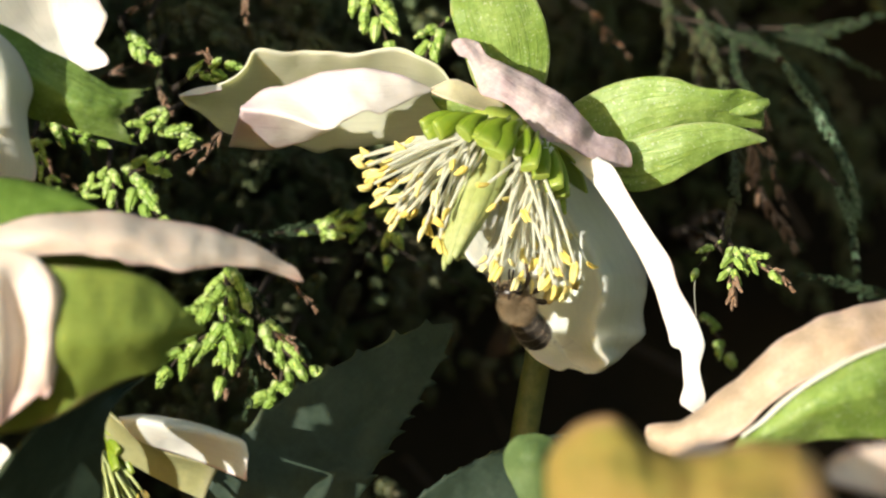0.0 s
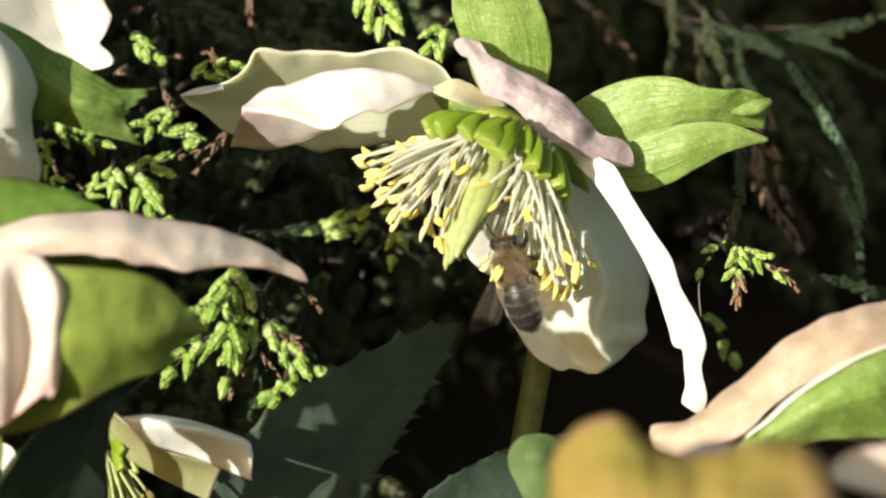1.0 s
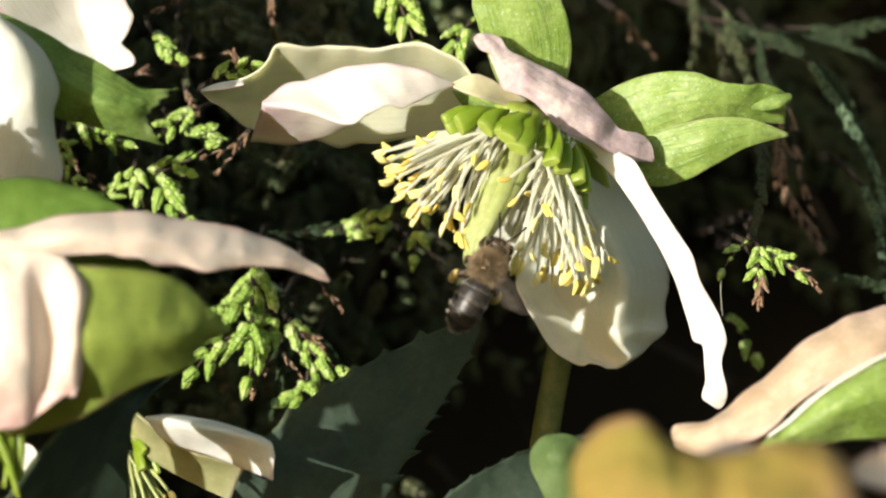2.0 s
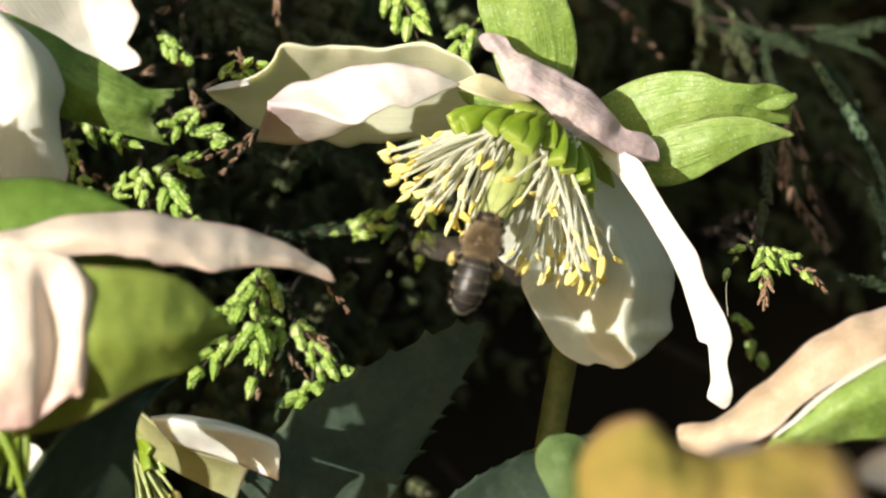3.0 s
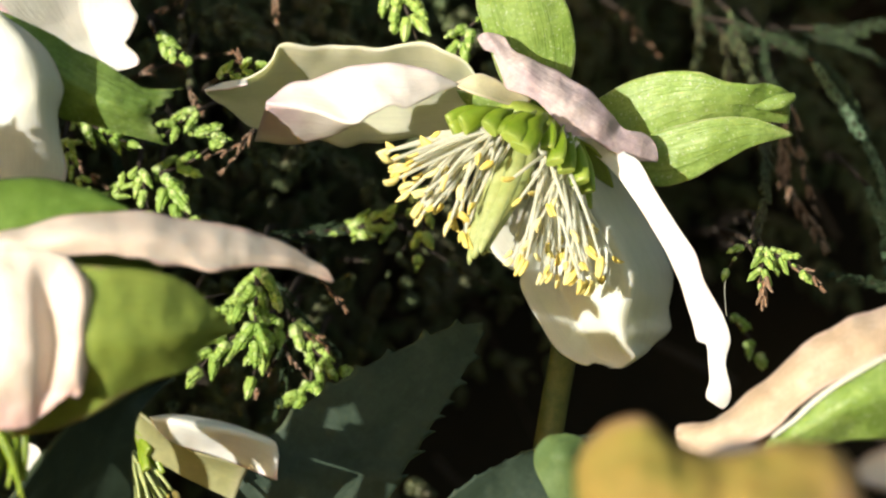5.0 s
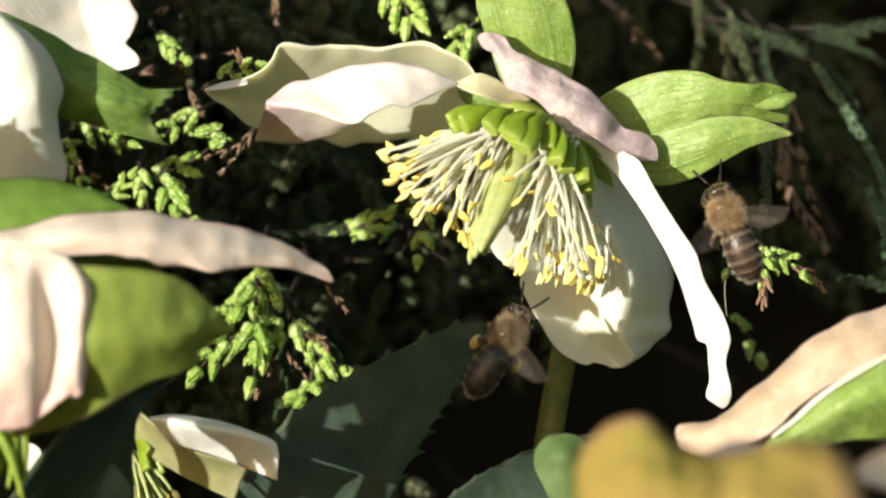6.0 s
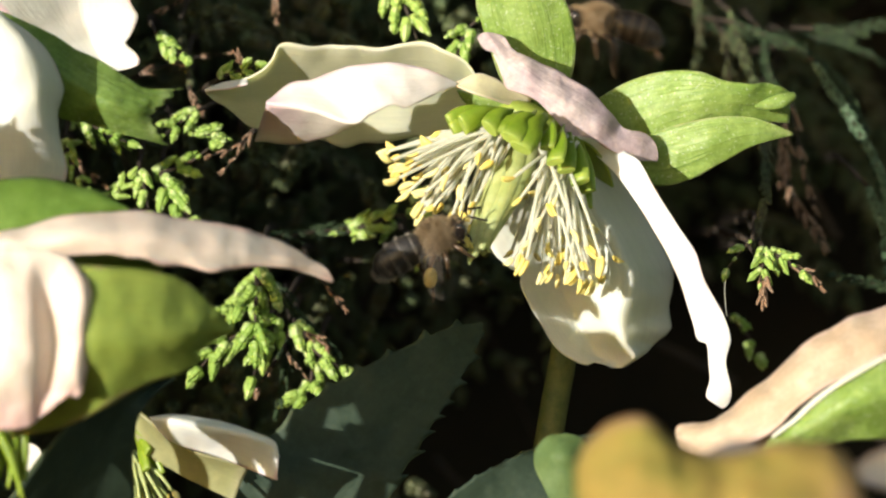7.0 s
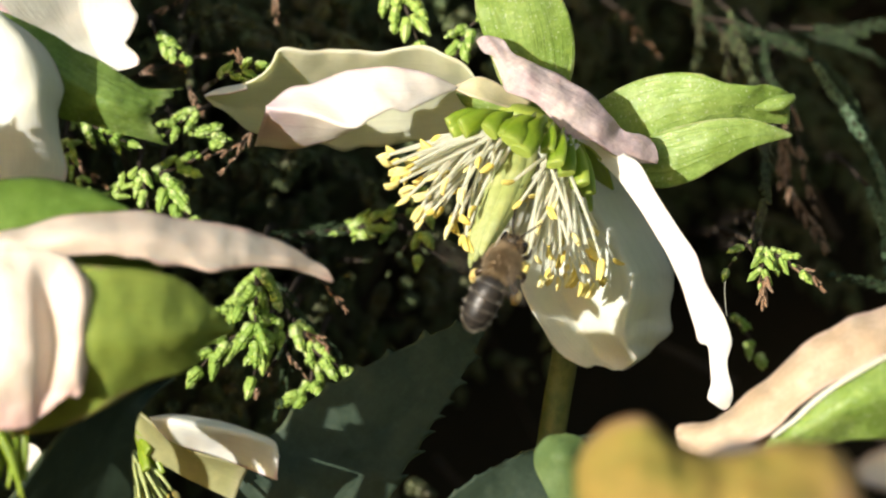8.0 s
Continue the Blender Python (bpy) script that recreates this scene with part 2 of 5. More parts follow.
def sheet(spine, low, high, side, cup=0.0, ruffle=0.0, waves=3.0, jag=0.0, teeth=0.0, tooth=0.0, nu=36, nv=16, seed=0, wrinkle=0.12, crease=0.0, pleat=0.0, pleats=3.0, droop=0.0, fringe=0.0, blunt=0.0, floor=0.02):
    """A petal or leaf round a spine: half widths against and along the side direction, cupped, ruffled at the edge, toothed."""
    bm = bmesh.new()
    uvs = bm.loops.layers.uv.new("UVMap")
    grid = []
    if teeth:
        nu = max(nu, int(teeth * 16))
    for i in range(nu + 1):
        s = i / nu
        p = along(spine, s)
        t = unit(along(spine, min(s + 0.02, 1.0)) - along(spine, max(s - 0.02, 0.0)))
        d = unit(along(side, s))
        d = unit(d - t * np.dot(d, t))
        n = np.cross(t, d)
        row = []
        for j in range(nv + 1):
            v = 2 * j / nv - 1
            half = max(float(along(high if v > 0 else low, s)), 0.02)
            if blunt and s > 1 - blunt:
                half = max(half * math.sqrt(max(0.0, 1 - ((s - 1 + blunt) / blunt) ** 2)), floor)
            rag = 1 + jag * noise.noise((s * 9 + seed * 7.3, 4.0 if v > 0 else -4.0, seed))
            if teeth:
                saw = (s * teeth + (0.35 if v > 0 else 0.0) + 0.25 * math.sin(5 * s * teeth / 3)) % 1.0
                rag += tooth / half * (max(0.0, 1 - saw / 0.5) ** 1.3) * (abs(v) ** 8)
            w = v * half * rag
            lift = cup * v * v * (1 - 0.95 * s ** 3) + crease * abs(v)
            lift += ruffle * abs(v) ** 2.2 * math.sin(waves * 2 * math.pi * s + 1.7 * seed + (1.1 if v > 0 else 0.0))
            if v < 0:
                lift += droop * abs(v) * half
            lift += pleat * s * math.cos(pleats * math.pi * v)
            lift += wrinkle * noise.noise((p[0] * 0.35 + seed, w * 0.35, s * 3)) * 2.0
            q = p + d * w + n * lift + t * (fringe * s ** 5 * (1.0 - abs(math.sin(v * 2.5 * math.pi))) * (1 - 0.4 * v))
            row.append(bm.verts.new(place(q)))
        grid.append(row)
    for i in range(nu):
        for j in range(nv):
            f = bm.faces.new((grid[i][j], grid[i + 1][j], grid[i + 1][j + 1], grid[i][j + 1]))
            f.smooth = True
            for loop, (a, b) in zip(f.loops, ((i, j), (i + 1, j), (i + 1, j + 1), (i, j + 1))):
                loop[uvs].uv = (a / nu, b / nv)
    return bm


def loft(rails, bulge=0.0, sharp=0.0, ruffle=0.0, waves=3.0, teeth=0.0, tooth=0.0, fringe=0.0, points=3.0, nu=40, nv=18, seed=0, wrinkle=0.12):
    """A petal or leaf spanned between rails that run from its base to its tip; sharp folds it along the inner rails, teeth saw its two edges, fringe its tip."""
    bm = bmesh.new()
    uvs = bm.loops.layers.uv.new("UVMap")
    grid = []
    for i in range(nu + 1):
        s = i / nu
        line = [along(r, s) for r in rails]
        nxt = [along(r, min(s + 0.02, 1.0)) - along(r, max(s - 0.02, 0.0)) for r in rails]
        t = unit(sum(nxt))
        d = line[-1] - line[0]
        width = np.linalg.norm(d)
        d = unit(d)
        n = unit(np.cross(t, d))
        row = []
        for j in range(nv + 1):
            w = j / nv
            v = 2 * w - 1
            q = along(line, w)
            if sharp and len(line) > 2:
                k = min(int(w * (len(line) - 1)), len(line) - 2)
                f = w * (len(line) - 1) - k
                q = q * (1 - sharp) + (line[k] * (1 - f) + line[k + 1] * f) * sharp
            small = min(1.0, width / 3.0)
            lift = bulge * (1 - v * v)
            lift += small * ruffle * abs(v) ** 2.2 * math.sin(waves * 2 * math.pi * s + 1.7 * seed + (1.1 if v > 0 else 0.0))
            lift += small * wrinkle * 2.0 * noise.noise((q[0] * 0.35 + seed, q[2] * 0.35, s * 3))
            lift += small * wrinkle * 0.5 * noise.noise((q[0] * 1.1 + seed, q[2] * 1.1, s * 7))
            q = q + n * lift
            if teeth:
                saw = (s * teeth + (0.4 if v > 0 else 0.0) + 0.2 * math.sin(9.0 * s + seed)) % 1.0
                q = q + (d * (1 if v > 0 else -1) - t * 0.3) * (tooth * small * max(0.0, 1 - saw / 0.45) ** 1.5 * abs(v) ** 10)
            if fringe:
                q = q + t * (fringe * s ** 6 * (1.0 - abs(math.sin(w * points * math.pi))) * (0.7 + 0.3 * math.cos(5 * w)))
            row.append(bm.verts.new(place(q)))
        grid.append(row)
    for i in range(nu):
        for j in range(nv):
            f = bm.faces.new((grid[i][j], grid[i + 1][j], grid[i + 1][j + 1], grid[i][j + 1]))
            f.smooth = True
            for loop, (a, b) in zip(f.loops, ((i, j), (i + 1, j), (i + 1, j + 1), (i, j + 1))):
                loop[uvs].uv = (a / nu, b / nv)
    return bm


def tube(points, radii, sides=8, rings=14, bm=None, flat=1.0, raw=False):
    """A tapered round rod along a smooth curve, closed at both ends."""
    bm = bm or bmesh.new()
    uvs = bm.loops.layers.uv.verify()
    last, ring0, ref = None, None, np.array((0.31, 0.87, 0.37))
    for i in range(rings + 1):
        s = i / rings
        p, r = along(points, s), max(float(along(radii, s)), 0.01)
        t = unit(along(points, min(s + 0.03, 1)) - along(points, max(s - 0.03, 0)))
        a = unit(np.cross(t, ref))
        b = np.cross(t, a)
        ring = []
        for k in range(sides):
            w = 2 * math.pi * k / sides
            q = p + a * (r * math.cos(w)) + b * (r * flat * math.sin(w))
            ring.append(bm.verts.new(Vector(q) if raw else place(q)))
        if last:
            for k in range(sides):
                f = bm.faces.new((last[k], last[(k + 1) % sides], ring[(k + 1) % sides], ring[k]))
                f.smooth = True
                for loop, (x, y) in zip(f.loops, ((i - 1, k), (i - 1, k + 1), (i, k + 1), (i, k))):
                    loop[uvs].uv = (x / rings, y / sides)
        else:
            bm.faces.new(ring[::-1])
        last = ring
    bm.faces.new(last)
    return bm


def part(name, bm, material, parent=None, label="", thick=0.0):
    """One mesh object out of a bmesh, under a thing or a part."""
    mesh = bpy.data.meshes.new(name)
    bm.normal_update()
    bm.to_mesh(mesh)
    bm.free()
    mesh.materials.append(material)
    ob = new(name, mesh)
    if parent:
        ob.parent = parent
    if label:
        ob["label"] = label
    if thick:
        solid = ob.modifiers.new("thickness", "SOLIDIFY")
        solid.thickness = thick / 1000.0
        solid.offset = 0.0
    return ob


def thing(name, label, category, group="", kind=""):
    return tagged(new(name), label, category, group, kind)


def ball(centre, radii, turn=None, rows=10, cols=14, bm=None):
    bm = bm or bmesh.new()
    m = Matrix.Translation(centre) @ (turn or Matrix.Identity(4)) @ Matrix.Diagonal((*radii, 1))
    made = bmesh.ops.create_uvsphere(bm, u_segments=cols, v_segments=rows, radius=1.0, matrix=m)
    for v in made["verts"]:
        for f in v.link_faces:
            f.smooth = True
    return bm


# ---- ground and hedge ----
def ground():
    bm = bmesh.new()
    n = 60
    reach = [((i / n) * 2 - 1) for i in range(n + 1)]
    pos = [math.copysign(abs(a) ** 4 * 60.0 + abs(a) * 0.8, a) for a in reach]
    grid = [[bm.verts.new((x, y, 0.012 * noise.noise((x * 9, y * 9, 0)) + 0.004 * noise.noise((x * 40, y * 40, 3)))) for y in pos] for x in pos]
    for i in range(n):
        for j in range(n):
            bm.faces.new((grid[i][j], grid[i + 1][j], grid[i + 1][j + 1], grid[i][j + 1])).smooth = True
    return tagged(part("ground", bm, SOIL), "dark bare garden soil under the hedge", "ground", kind="structure")


def scale_leaf(verts, faces, p, d, n, length, width):
    """One blunt, rounded scale of conifer foliage, at p, along d."""
    s = np.cross(d, n)
    k = len(verts)
    verts.append(tuple(p / 1000.0))
    for at, w in ((0.3, 0.5), (0.72, 0.36)):
        m = p + d * (length * at) + n * (0.2 * width)
        verts += [tuple(q / 1000.0) for q in (m + s * width * w, m + n * width * w * 0.75, m - s * width * w, m - n * width * w * 0.5)]
    verts.append(tuple((p + d * length) / 1000.0))
    for a, b in ((0, 1), (1, 2), (2, 3), (3, 0)):
        faces += [(k, k + 1 + b, k + 1 + a), (k + 1 + a, k + 1 + b, k + 5 + b, k + 5 + a), (k + 5 + a, k + 5 + b, k + 9)]


def sprig_geometry(rng, verts, faces, spine, branch, gap, scale=1.0, spread=50.0, fill=1.0, slim=1.0, loose=0.2, pace=1.2):
    """Foliage along a twig: short branchlets left and right, each a chain of overlapping scales."""
    length = sum(np.linalg.norm(along(spine, (i + 1) / 12) - along(spine, i / 12)) for i in range(12))
    count = max(3, int(length / (1.25 * gap)))
    for i in range(count + 1):
        s = i / count
        p = along(spine, s)
        t = unit(along(spine, min(s + 0.03, 1)) - along(spine, max(s - 0.03, 0)))
        away = unit(np.cross(t, np.array((0.15, -1.0, 0.1))))
        front = np.cross(away, t)
        for sign in (-1, 1):
            if rng.random() > fill:
                continue
            reach = branch * (1.0 - 0.75 * s) * rng.uniform(0.6, 1.15) + 2.2 * scale
            angle = math.radians(spread * rng.uniform(0.7, 1.25)) if i < count else 0.1
            d = unit(t * math.cos(angle) + away * sign * math.sin(angle) + front * rng.uniform(-0.35, 0.35))
            q, steps = p.copy(), max(2, int(reach / (pace * scale)))
            for k in range(steps):
                d = unit(d + t * 0.06 + np.array((rng.uniform(-0.08, 0.08), rng.uniform(-0.08, 0.08), rng.uniform(-0.12, 0.04))))
                b = unit(np.cross(d, front))
                w = scale * (1.05 - 0.35 * k / steps) * rng.uniform(0.85, 1.15)
                for n in (b, -b, front):
                    scale_leaf(verts, faces, q + n * 0.15 * w, unit(d + n * loose * rng.uniform(0.4, 1.6)), n, rng.uniform(1.7, 2.4) * w, rng.uniform(1.2, 1.6) * w * slim)
                q = q + d * pace * scale
            scale_leaf(verts, faces, q, d, front, 1.5 * scale, 0.9 * scale)
        for n in (front, -front):
            scale_leaf(verts, faces, p, unit(t + n * 0.4), n, 1.8 * scale, 1.0 * scale)


def foliage_mesh(name, verts, faces, material, parent=None):
    mesh = bpy.data.meshes.new(name)
    mesh.from_pydata(verts, [], faces)
    mesh.polygons.foreach_set("use_smooth", [True] * len(mesh.polygons))
    mesh.materials.append(material)
    ob = new(name, mesh)
    if parent:
        ob.parent = parent
    return ob


def lifted(spine):
    return [(p[0], p[1], p[2] + 350.0) for p in spine]


def conifer_twig(seed, spine, branch, gap, material, label, scale=1.0):
    """A hanging shoot: plump on the sunlit twigs, narrow and feathery on the shaded ones, thin where dead."""
    rng = random.Random(seed)
    plump, spread, fill, loose, pace = {SPRIG_LIT: (0.80, 38.0, 0.75, 0.07, 0.72), DRY: (0.42, 22.0, 0.8, 0.1, 0.8)}.get(material, (0.30, 21.0, 1.0, 0.24, 1.3))
    scale *= plump
    if material is BLUISH_SHADED:
        gap, branch = gap * 0.6, branch * 1.2
    twig = thing("conifer_twig", label, "twig", "twigs of the hedge")
    verts, faces = [], []
    sprig_geometry(rng, verts, faces, lifted(spine), branch, gap, scale, spread, fill, 0.5 if material is DRY else 1.0, loose, pace)
    leaves = foliage_mesh("foliage", verts, faces, material, twig)
    leaves["kind"] = "stuff"
    part("stem", tube(spine, (0.4 * scale, 0.3 * scale, 0.15 * scale), 6, 10), BARK, twig)
    # the bare shoot runs back into the hedge
    a = np.array(spine[0], float)
    b = a - unit(np.array(spine[1], float) - a) * 4 + np.array((0, 30, 1))
    c = np.array((b[0] * 1.25, 262.0, b[2] * 1.25))
    part("shoot", tube([tuple(a), tuple(b), tuple((b + c) / 2), tuple(c)], (0.3, 0.45, 0.7, 1.2), 6, 12), BARK, twig)
    return twig


def hedge():
    rng = random.Random(5)
    ob = thing("conifer_hedge", "dense dark conifer hedge with bare brown inner twigs", "hedge")
    # inner mass: a bumpy back, coloured dark for the shade inside, and an overhanging top
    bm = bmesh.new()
    # the overhang is out of view, added to keep light off the background
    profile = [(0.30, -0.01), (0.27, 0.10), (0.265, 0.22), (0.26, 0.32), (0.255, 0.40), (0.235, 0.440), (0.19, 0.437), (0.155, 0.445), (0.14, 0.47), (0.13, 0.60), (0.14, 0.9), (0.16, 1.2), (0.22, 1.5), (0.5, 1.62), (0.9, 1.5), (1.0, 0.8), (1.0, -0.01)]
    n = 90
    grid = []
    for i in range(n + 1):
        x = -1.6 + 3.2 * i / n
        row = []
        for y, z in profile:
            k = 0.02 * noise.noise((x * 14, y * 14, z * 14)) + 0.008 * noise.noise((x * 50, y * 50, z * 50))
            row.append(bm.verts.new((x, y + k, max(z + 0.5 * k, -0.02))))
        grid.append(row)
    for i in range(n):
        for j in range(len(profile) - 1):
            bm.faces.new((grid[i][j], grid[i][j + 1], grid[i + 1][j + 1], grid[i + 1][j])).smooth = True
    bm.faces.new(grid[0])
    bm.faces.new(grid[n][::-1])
    part("inner_mass", bm, SHADE_MASS, ob, "dark brown sheet standing for shade inside the hedge")
    # an unseen hedge corner beside the flowers, added to block sun from the background
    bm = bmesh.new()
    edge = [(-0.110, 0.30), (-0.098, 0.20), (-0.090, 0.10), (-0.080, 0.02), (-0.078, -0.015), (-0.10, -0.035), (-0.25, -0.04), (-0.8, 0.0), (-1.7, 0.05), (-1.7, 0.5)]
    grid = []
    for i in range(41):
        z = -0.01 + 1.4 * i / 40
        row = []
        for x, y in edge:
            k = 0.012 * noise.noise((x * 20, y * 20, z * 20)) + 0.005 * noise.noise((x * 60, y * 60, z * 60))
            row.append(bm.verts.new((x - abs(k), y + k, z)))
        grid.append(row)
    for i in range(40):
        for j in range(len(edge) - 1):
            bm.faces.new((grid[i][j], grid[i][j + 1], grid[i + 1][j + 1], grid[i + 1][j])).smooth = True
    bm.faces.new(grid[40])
    part("inner_mass", bm, SHADE_MASS, ob, "added hedge corner that shades the background")
    # shaded sprays deep inside
    verts, faces = [], []
    for i in range(380):
        x = rng.uniform(-95, 95)
        y, z = rng.uniform(min(80 + max(0.0, x) * 1.8, 205), 240), rng.uniform(-60, 70) + 350
        if (x > 25 and i % 4 == 0) or (x > -12 and z < 350):
            continue
        a = rng.uniform(-2.9, -0.2)
        d = np.array((math.cos(a), rng.uniform(-0.5, 0.3), math.sin(a)))
        p = np.array((x, y, z))
        L = rng.uniform(14, 34)
        sprig_geometry(rng, verts, faces, [p, p + d * L * 0.5 + np.array((0, 0, 1.5)), p + d * L], rng.uniform(3, 7), 2.6, rng.uniform(0.9, 1.3), 45, 0.8)
    for i in range(60):
        p = np.array((rng.uniform(-65, 0), rng.uniform(60, 120), 350 + rng.uniform(-6, 45)))
        a = rng.uniform(-2.6, -0.5)
        d = np.array((math.cos(a), rng.uniform(-0.3, 0.3), math.sin(a)))
        L = rng.uniform(8, 18)
        sprig_geometry(rng, verts, faces, [p, p + d * L * 0.5 + np.array((0, 0, 1.0)), p + d * L], rng.uniform(1, 3), 1.8, 0.55, 28, 0.9)
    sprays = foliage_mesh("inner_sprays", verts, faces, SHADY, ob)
    sprays["kind"] = "stuff"
    # thin bare twigs
    bm = bmesh.new()
    for i in range(26):
        x, y, z = rng.uniform(-80, 80), rng.uniform(170, 240), rng.uniform(-50, 60)
        a = rng.uniform(0, 6.28)
        L = rng.uniform(20, 55)
        dx, dz = math.cos(a) * L, math.sin(a) * L
        tube([(x, y, z), (x + dx * 0.5 + rng.uniform(-3, 3), y + rng.uniform(-8, 8), z + dz * 0.5 + rng.uniform(-3, 3)), (x + dx, y + 10, z + dz)], (0.9, 0.6, 0.25), 6, 8, bm)
    bare = part("dead_wood", bm, BARK, ob)
    bare["kind"] = "stuff"
    # outer foliage on the added overhang above the flowers
    verts, faces = [], []
    for i in range(420):
        x = rng.uniform(-330, 330)
        z = rng.uniform(436, 900)
        y = (130 if z > 470 else rng.uniform(140, 210)) + rng.uniform(-10, 10)
        d = np.array((rng.uniform(-0.6, 0.6), rng.uniform(-1.0, -0.1), rng.uniform(-0.7, 0.5)))
        if z < 470:
            d[2] = -abs(d[2]) * 0.3
        p = np.array((x, y, z))
        L = rng.uniform(14, 26)
        sprig_geometry(rng, verts, faces, [p, p + unit(d) * L * 0.5, p + unit(d) * L], 7, 3.2, 1.6, 45, 0.8)
    outer = foliage_mesh("outer_sprays", verts, faces, BLUISH_SHADED, ob)
    outer["kind"] = "stuff"
    # coarse foliage over the rest of the hedge
    verts, faces = [], []
    for i in range(520):
        if i % 2:
            p = np.array((rng.uniform(-1650, -280), rng.uniform(-30, 30), rng.uniform(20, 1390)))
        else:
            p = np.array((rng.uniform(-1550, 1550), rng.uniform(150, 190), rng.uniform(480, 1250)))
            if abs(p[0]) < 330 and p[2] < 900:
                continue
        d = unit(np.array((rng.uniform(-0.6, 0.6), rng.uniform(-1.0, -0.3), rng.uniform(-0.7, 0.6))))
        L = rng.uniform(50, 95)
        sprig_geometry(rng, verts, faces, [p, p + d * L * 0.5, p + d * L], 26, 9.0, 6.5, 45, 0.8)
    coat = foliage_mesh("outer_sprays", verts, faces, BLUISH_SHADED, ob)
    coat["kind"] = "stuff"
    # an unseen spray leans out of the corner, added to dapple the white flower
    verts, faces = [], []
    for i in range(48):
        p = np.array((rng.uniform(-81, -70), rng.uniform(-65, -57), 350 + rng.uniform(0, 18)))
        d = unit(np.array((rng.uniform(-0.6, 0.5), rng.uniform(-0.6, 0.4), rng.uniform(-0.5, 0.7))))
        sprig_geometry(rng, verts, faces, [p, p + d * 2.5, p + d * 5 - np.array((0, 0, 0.6))], 2.0, 2.0, 0.8, 40, 0.8)
    front = foliage_mesh("dapple_spray", verts, faces, BLUISH_SHADED, ob)
    front["kind"] = "stuff"
    bm = tube([(-125, -25, 24), (-100, -50, 22), (-74, -61, 12)], (1.6, 1.2, 0.6), 6, 12)
    part("dapple_shoot", bm, BARK, ob)
    return ob


ground()
hedge()


# ---- the flower that the bees visit ----
def stamen_bm(base, tip, out, bow, r=0.24):
    mid = (np.array(base) * 0.45 + np.array(tip) * 0.55) + np.array(out) * bow
    return tube([tuple(base), tuple(mid), tuple(tip)], (r * 1.1, r, r * 0.8), 6, 9)


def anther_mesh():
    """A two-lobed anther, 2 mm long, along its z axis."""
    bm = bmesh.new()
    for sx in (-0.27, 0.27):
        ball((sx, 0, 0.9), (0.38, 0.46, 1.15), None, 8, 8, bm)
    for v in bm.verts:
        v.co = Vector((v.co.x, v.co.y + 0.30 * v.co.z * v.co.z * (0.6 + 0.5 * v.co.x), v.co.z * (1 + 0.12 * v.co.x))) / 1000.0
    mesh = bpy.data.meshes.new("anther")
    bm.to_mesh(mesh)
    bm.free()
    mesh.materials.append(ANTHER)
    return mesh


ANTHER_MESH = anther_mesh()


def stamen(rng, parent, base, tip, out, bow, size=1.0, material=FILAMENT):
    f = part("stamen", stamen_bm(base, tip, out, bow), material, parent)
    a = new("anther", ANTHER_MESH)
    a.parent = f
    mid = (np.array(base) * 0.45 + np.array(tip) * 0.55) + np.array(out) * bow
    d = Vector(unit(np.array(tip) - mid + np.array([rng.uniform(-3, 3) for _ in range(3)])))
    k = size * rng.uniform(0.75, 1.15)
    a.matrix_basis = Matrix.Translation(place(tip)) @ d.to_track_quat("Z", "Y").to_matrix().to_4x4() @ Matrix.Rotation(rng.uniform(0, 6.28), 4, "Z") @ Matrix.Diagonal((k, k, k * rng.uniform(0.8, 1.25), 1))
    return f


def nectary(parent, base, tip, r=1.25):
    """A small green cup: a flattened trumpet, cut off at its mouth."""
    b, t = np.array(base, float), np.array(tip, float)
    t = t + (t - b) * 0.04
    mid = (b + t) / 2 + np.array((0, -0.4, 0.35))
    return part("nectary", tube([tuple(b), tuple(mid), tuple(t)], (0.35 * r, 0.62 * r, 0.92 * r, 1.05 * r, 0.95 * r), 14, 12, flat=0.45), NECTAR, parent)


def main_flower():
    rng = random.Random(11)
    fl = thing("hellebore_flower", "open nodding cream hellebore flower with yellow stamens", "flower", "hellebore flowers")
    # sepals
    part("sepal", loft([
        [(4.6, 0, 20.84), (1.95, -1, 23.45), (-0.97, -1, 24.91), (-4.81, 0, 25.38), (-8.31, 1, 24.66), (-11.45, 1, 25.21), (-14.95, 1, 24.87), (-19.24, 0, 25.38), (-21.19, 0, 23.35), (-24.4, 0, 20.7), (-29.39, 2, 19.45)],
        [(4.67, 8, 19.18), (0.43, 10, 19.61), (-5.98, 11, 19.65), (-13.1, 11, 19.43), (-20.14, 9, 19.08), (-25.62, 5, 19.07), (-29.39, 2, 19.38)],
        [(4.12, 10, 16.77), (0.43, 14, 14.82), (-4.59, 15, 13.91), (-8.89, 15, 13.56), (-12.34, 15, 13.05), (-16.04, 14, 13.82), (-20.26, 12, 14.34), (-23.97, 9, 15.25), (-26.89, 5, 17.38), (-29.39, 2, 19.31)]],
        ruffle=0.25, waves=6.0, nu=84, nv=28, seed=1, wrinkle=0.10), GREENISH, fl, "cream sepal with a wavy rim", 0.25)
    part("sepal", loft([
        [(-24.21, 0.5, 20.93), (-25.4, 0.5, 20.79), (-26.82, 1, 20.6), (-28.24, 1.5, 20.2), (-29.53, 2, 19.66)],
        [(-24.05, -1.5, 20.23), (-25.3, -1.5, 19.95), (-26.37, -1, 19.69), (-27.82, 0, 19.59), (-29.51, 1.7, 19.51)]], nu=20, nv=8, seed=12, wrinkle=0.03), WHITE, fl, "white curled tip of the sepal", 0.2)
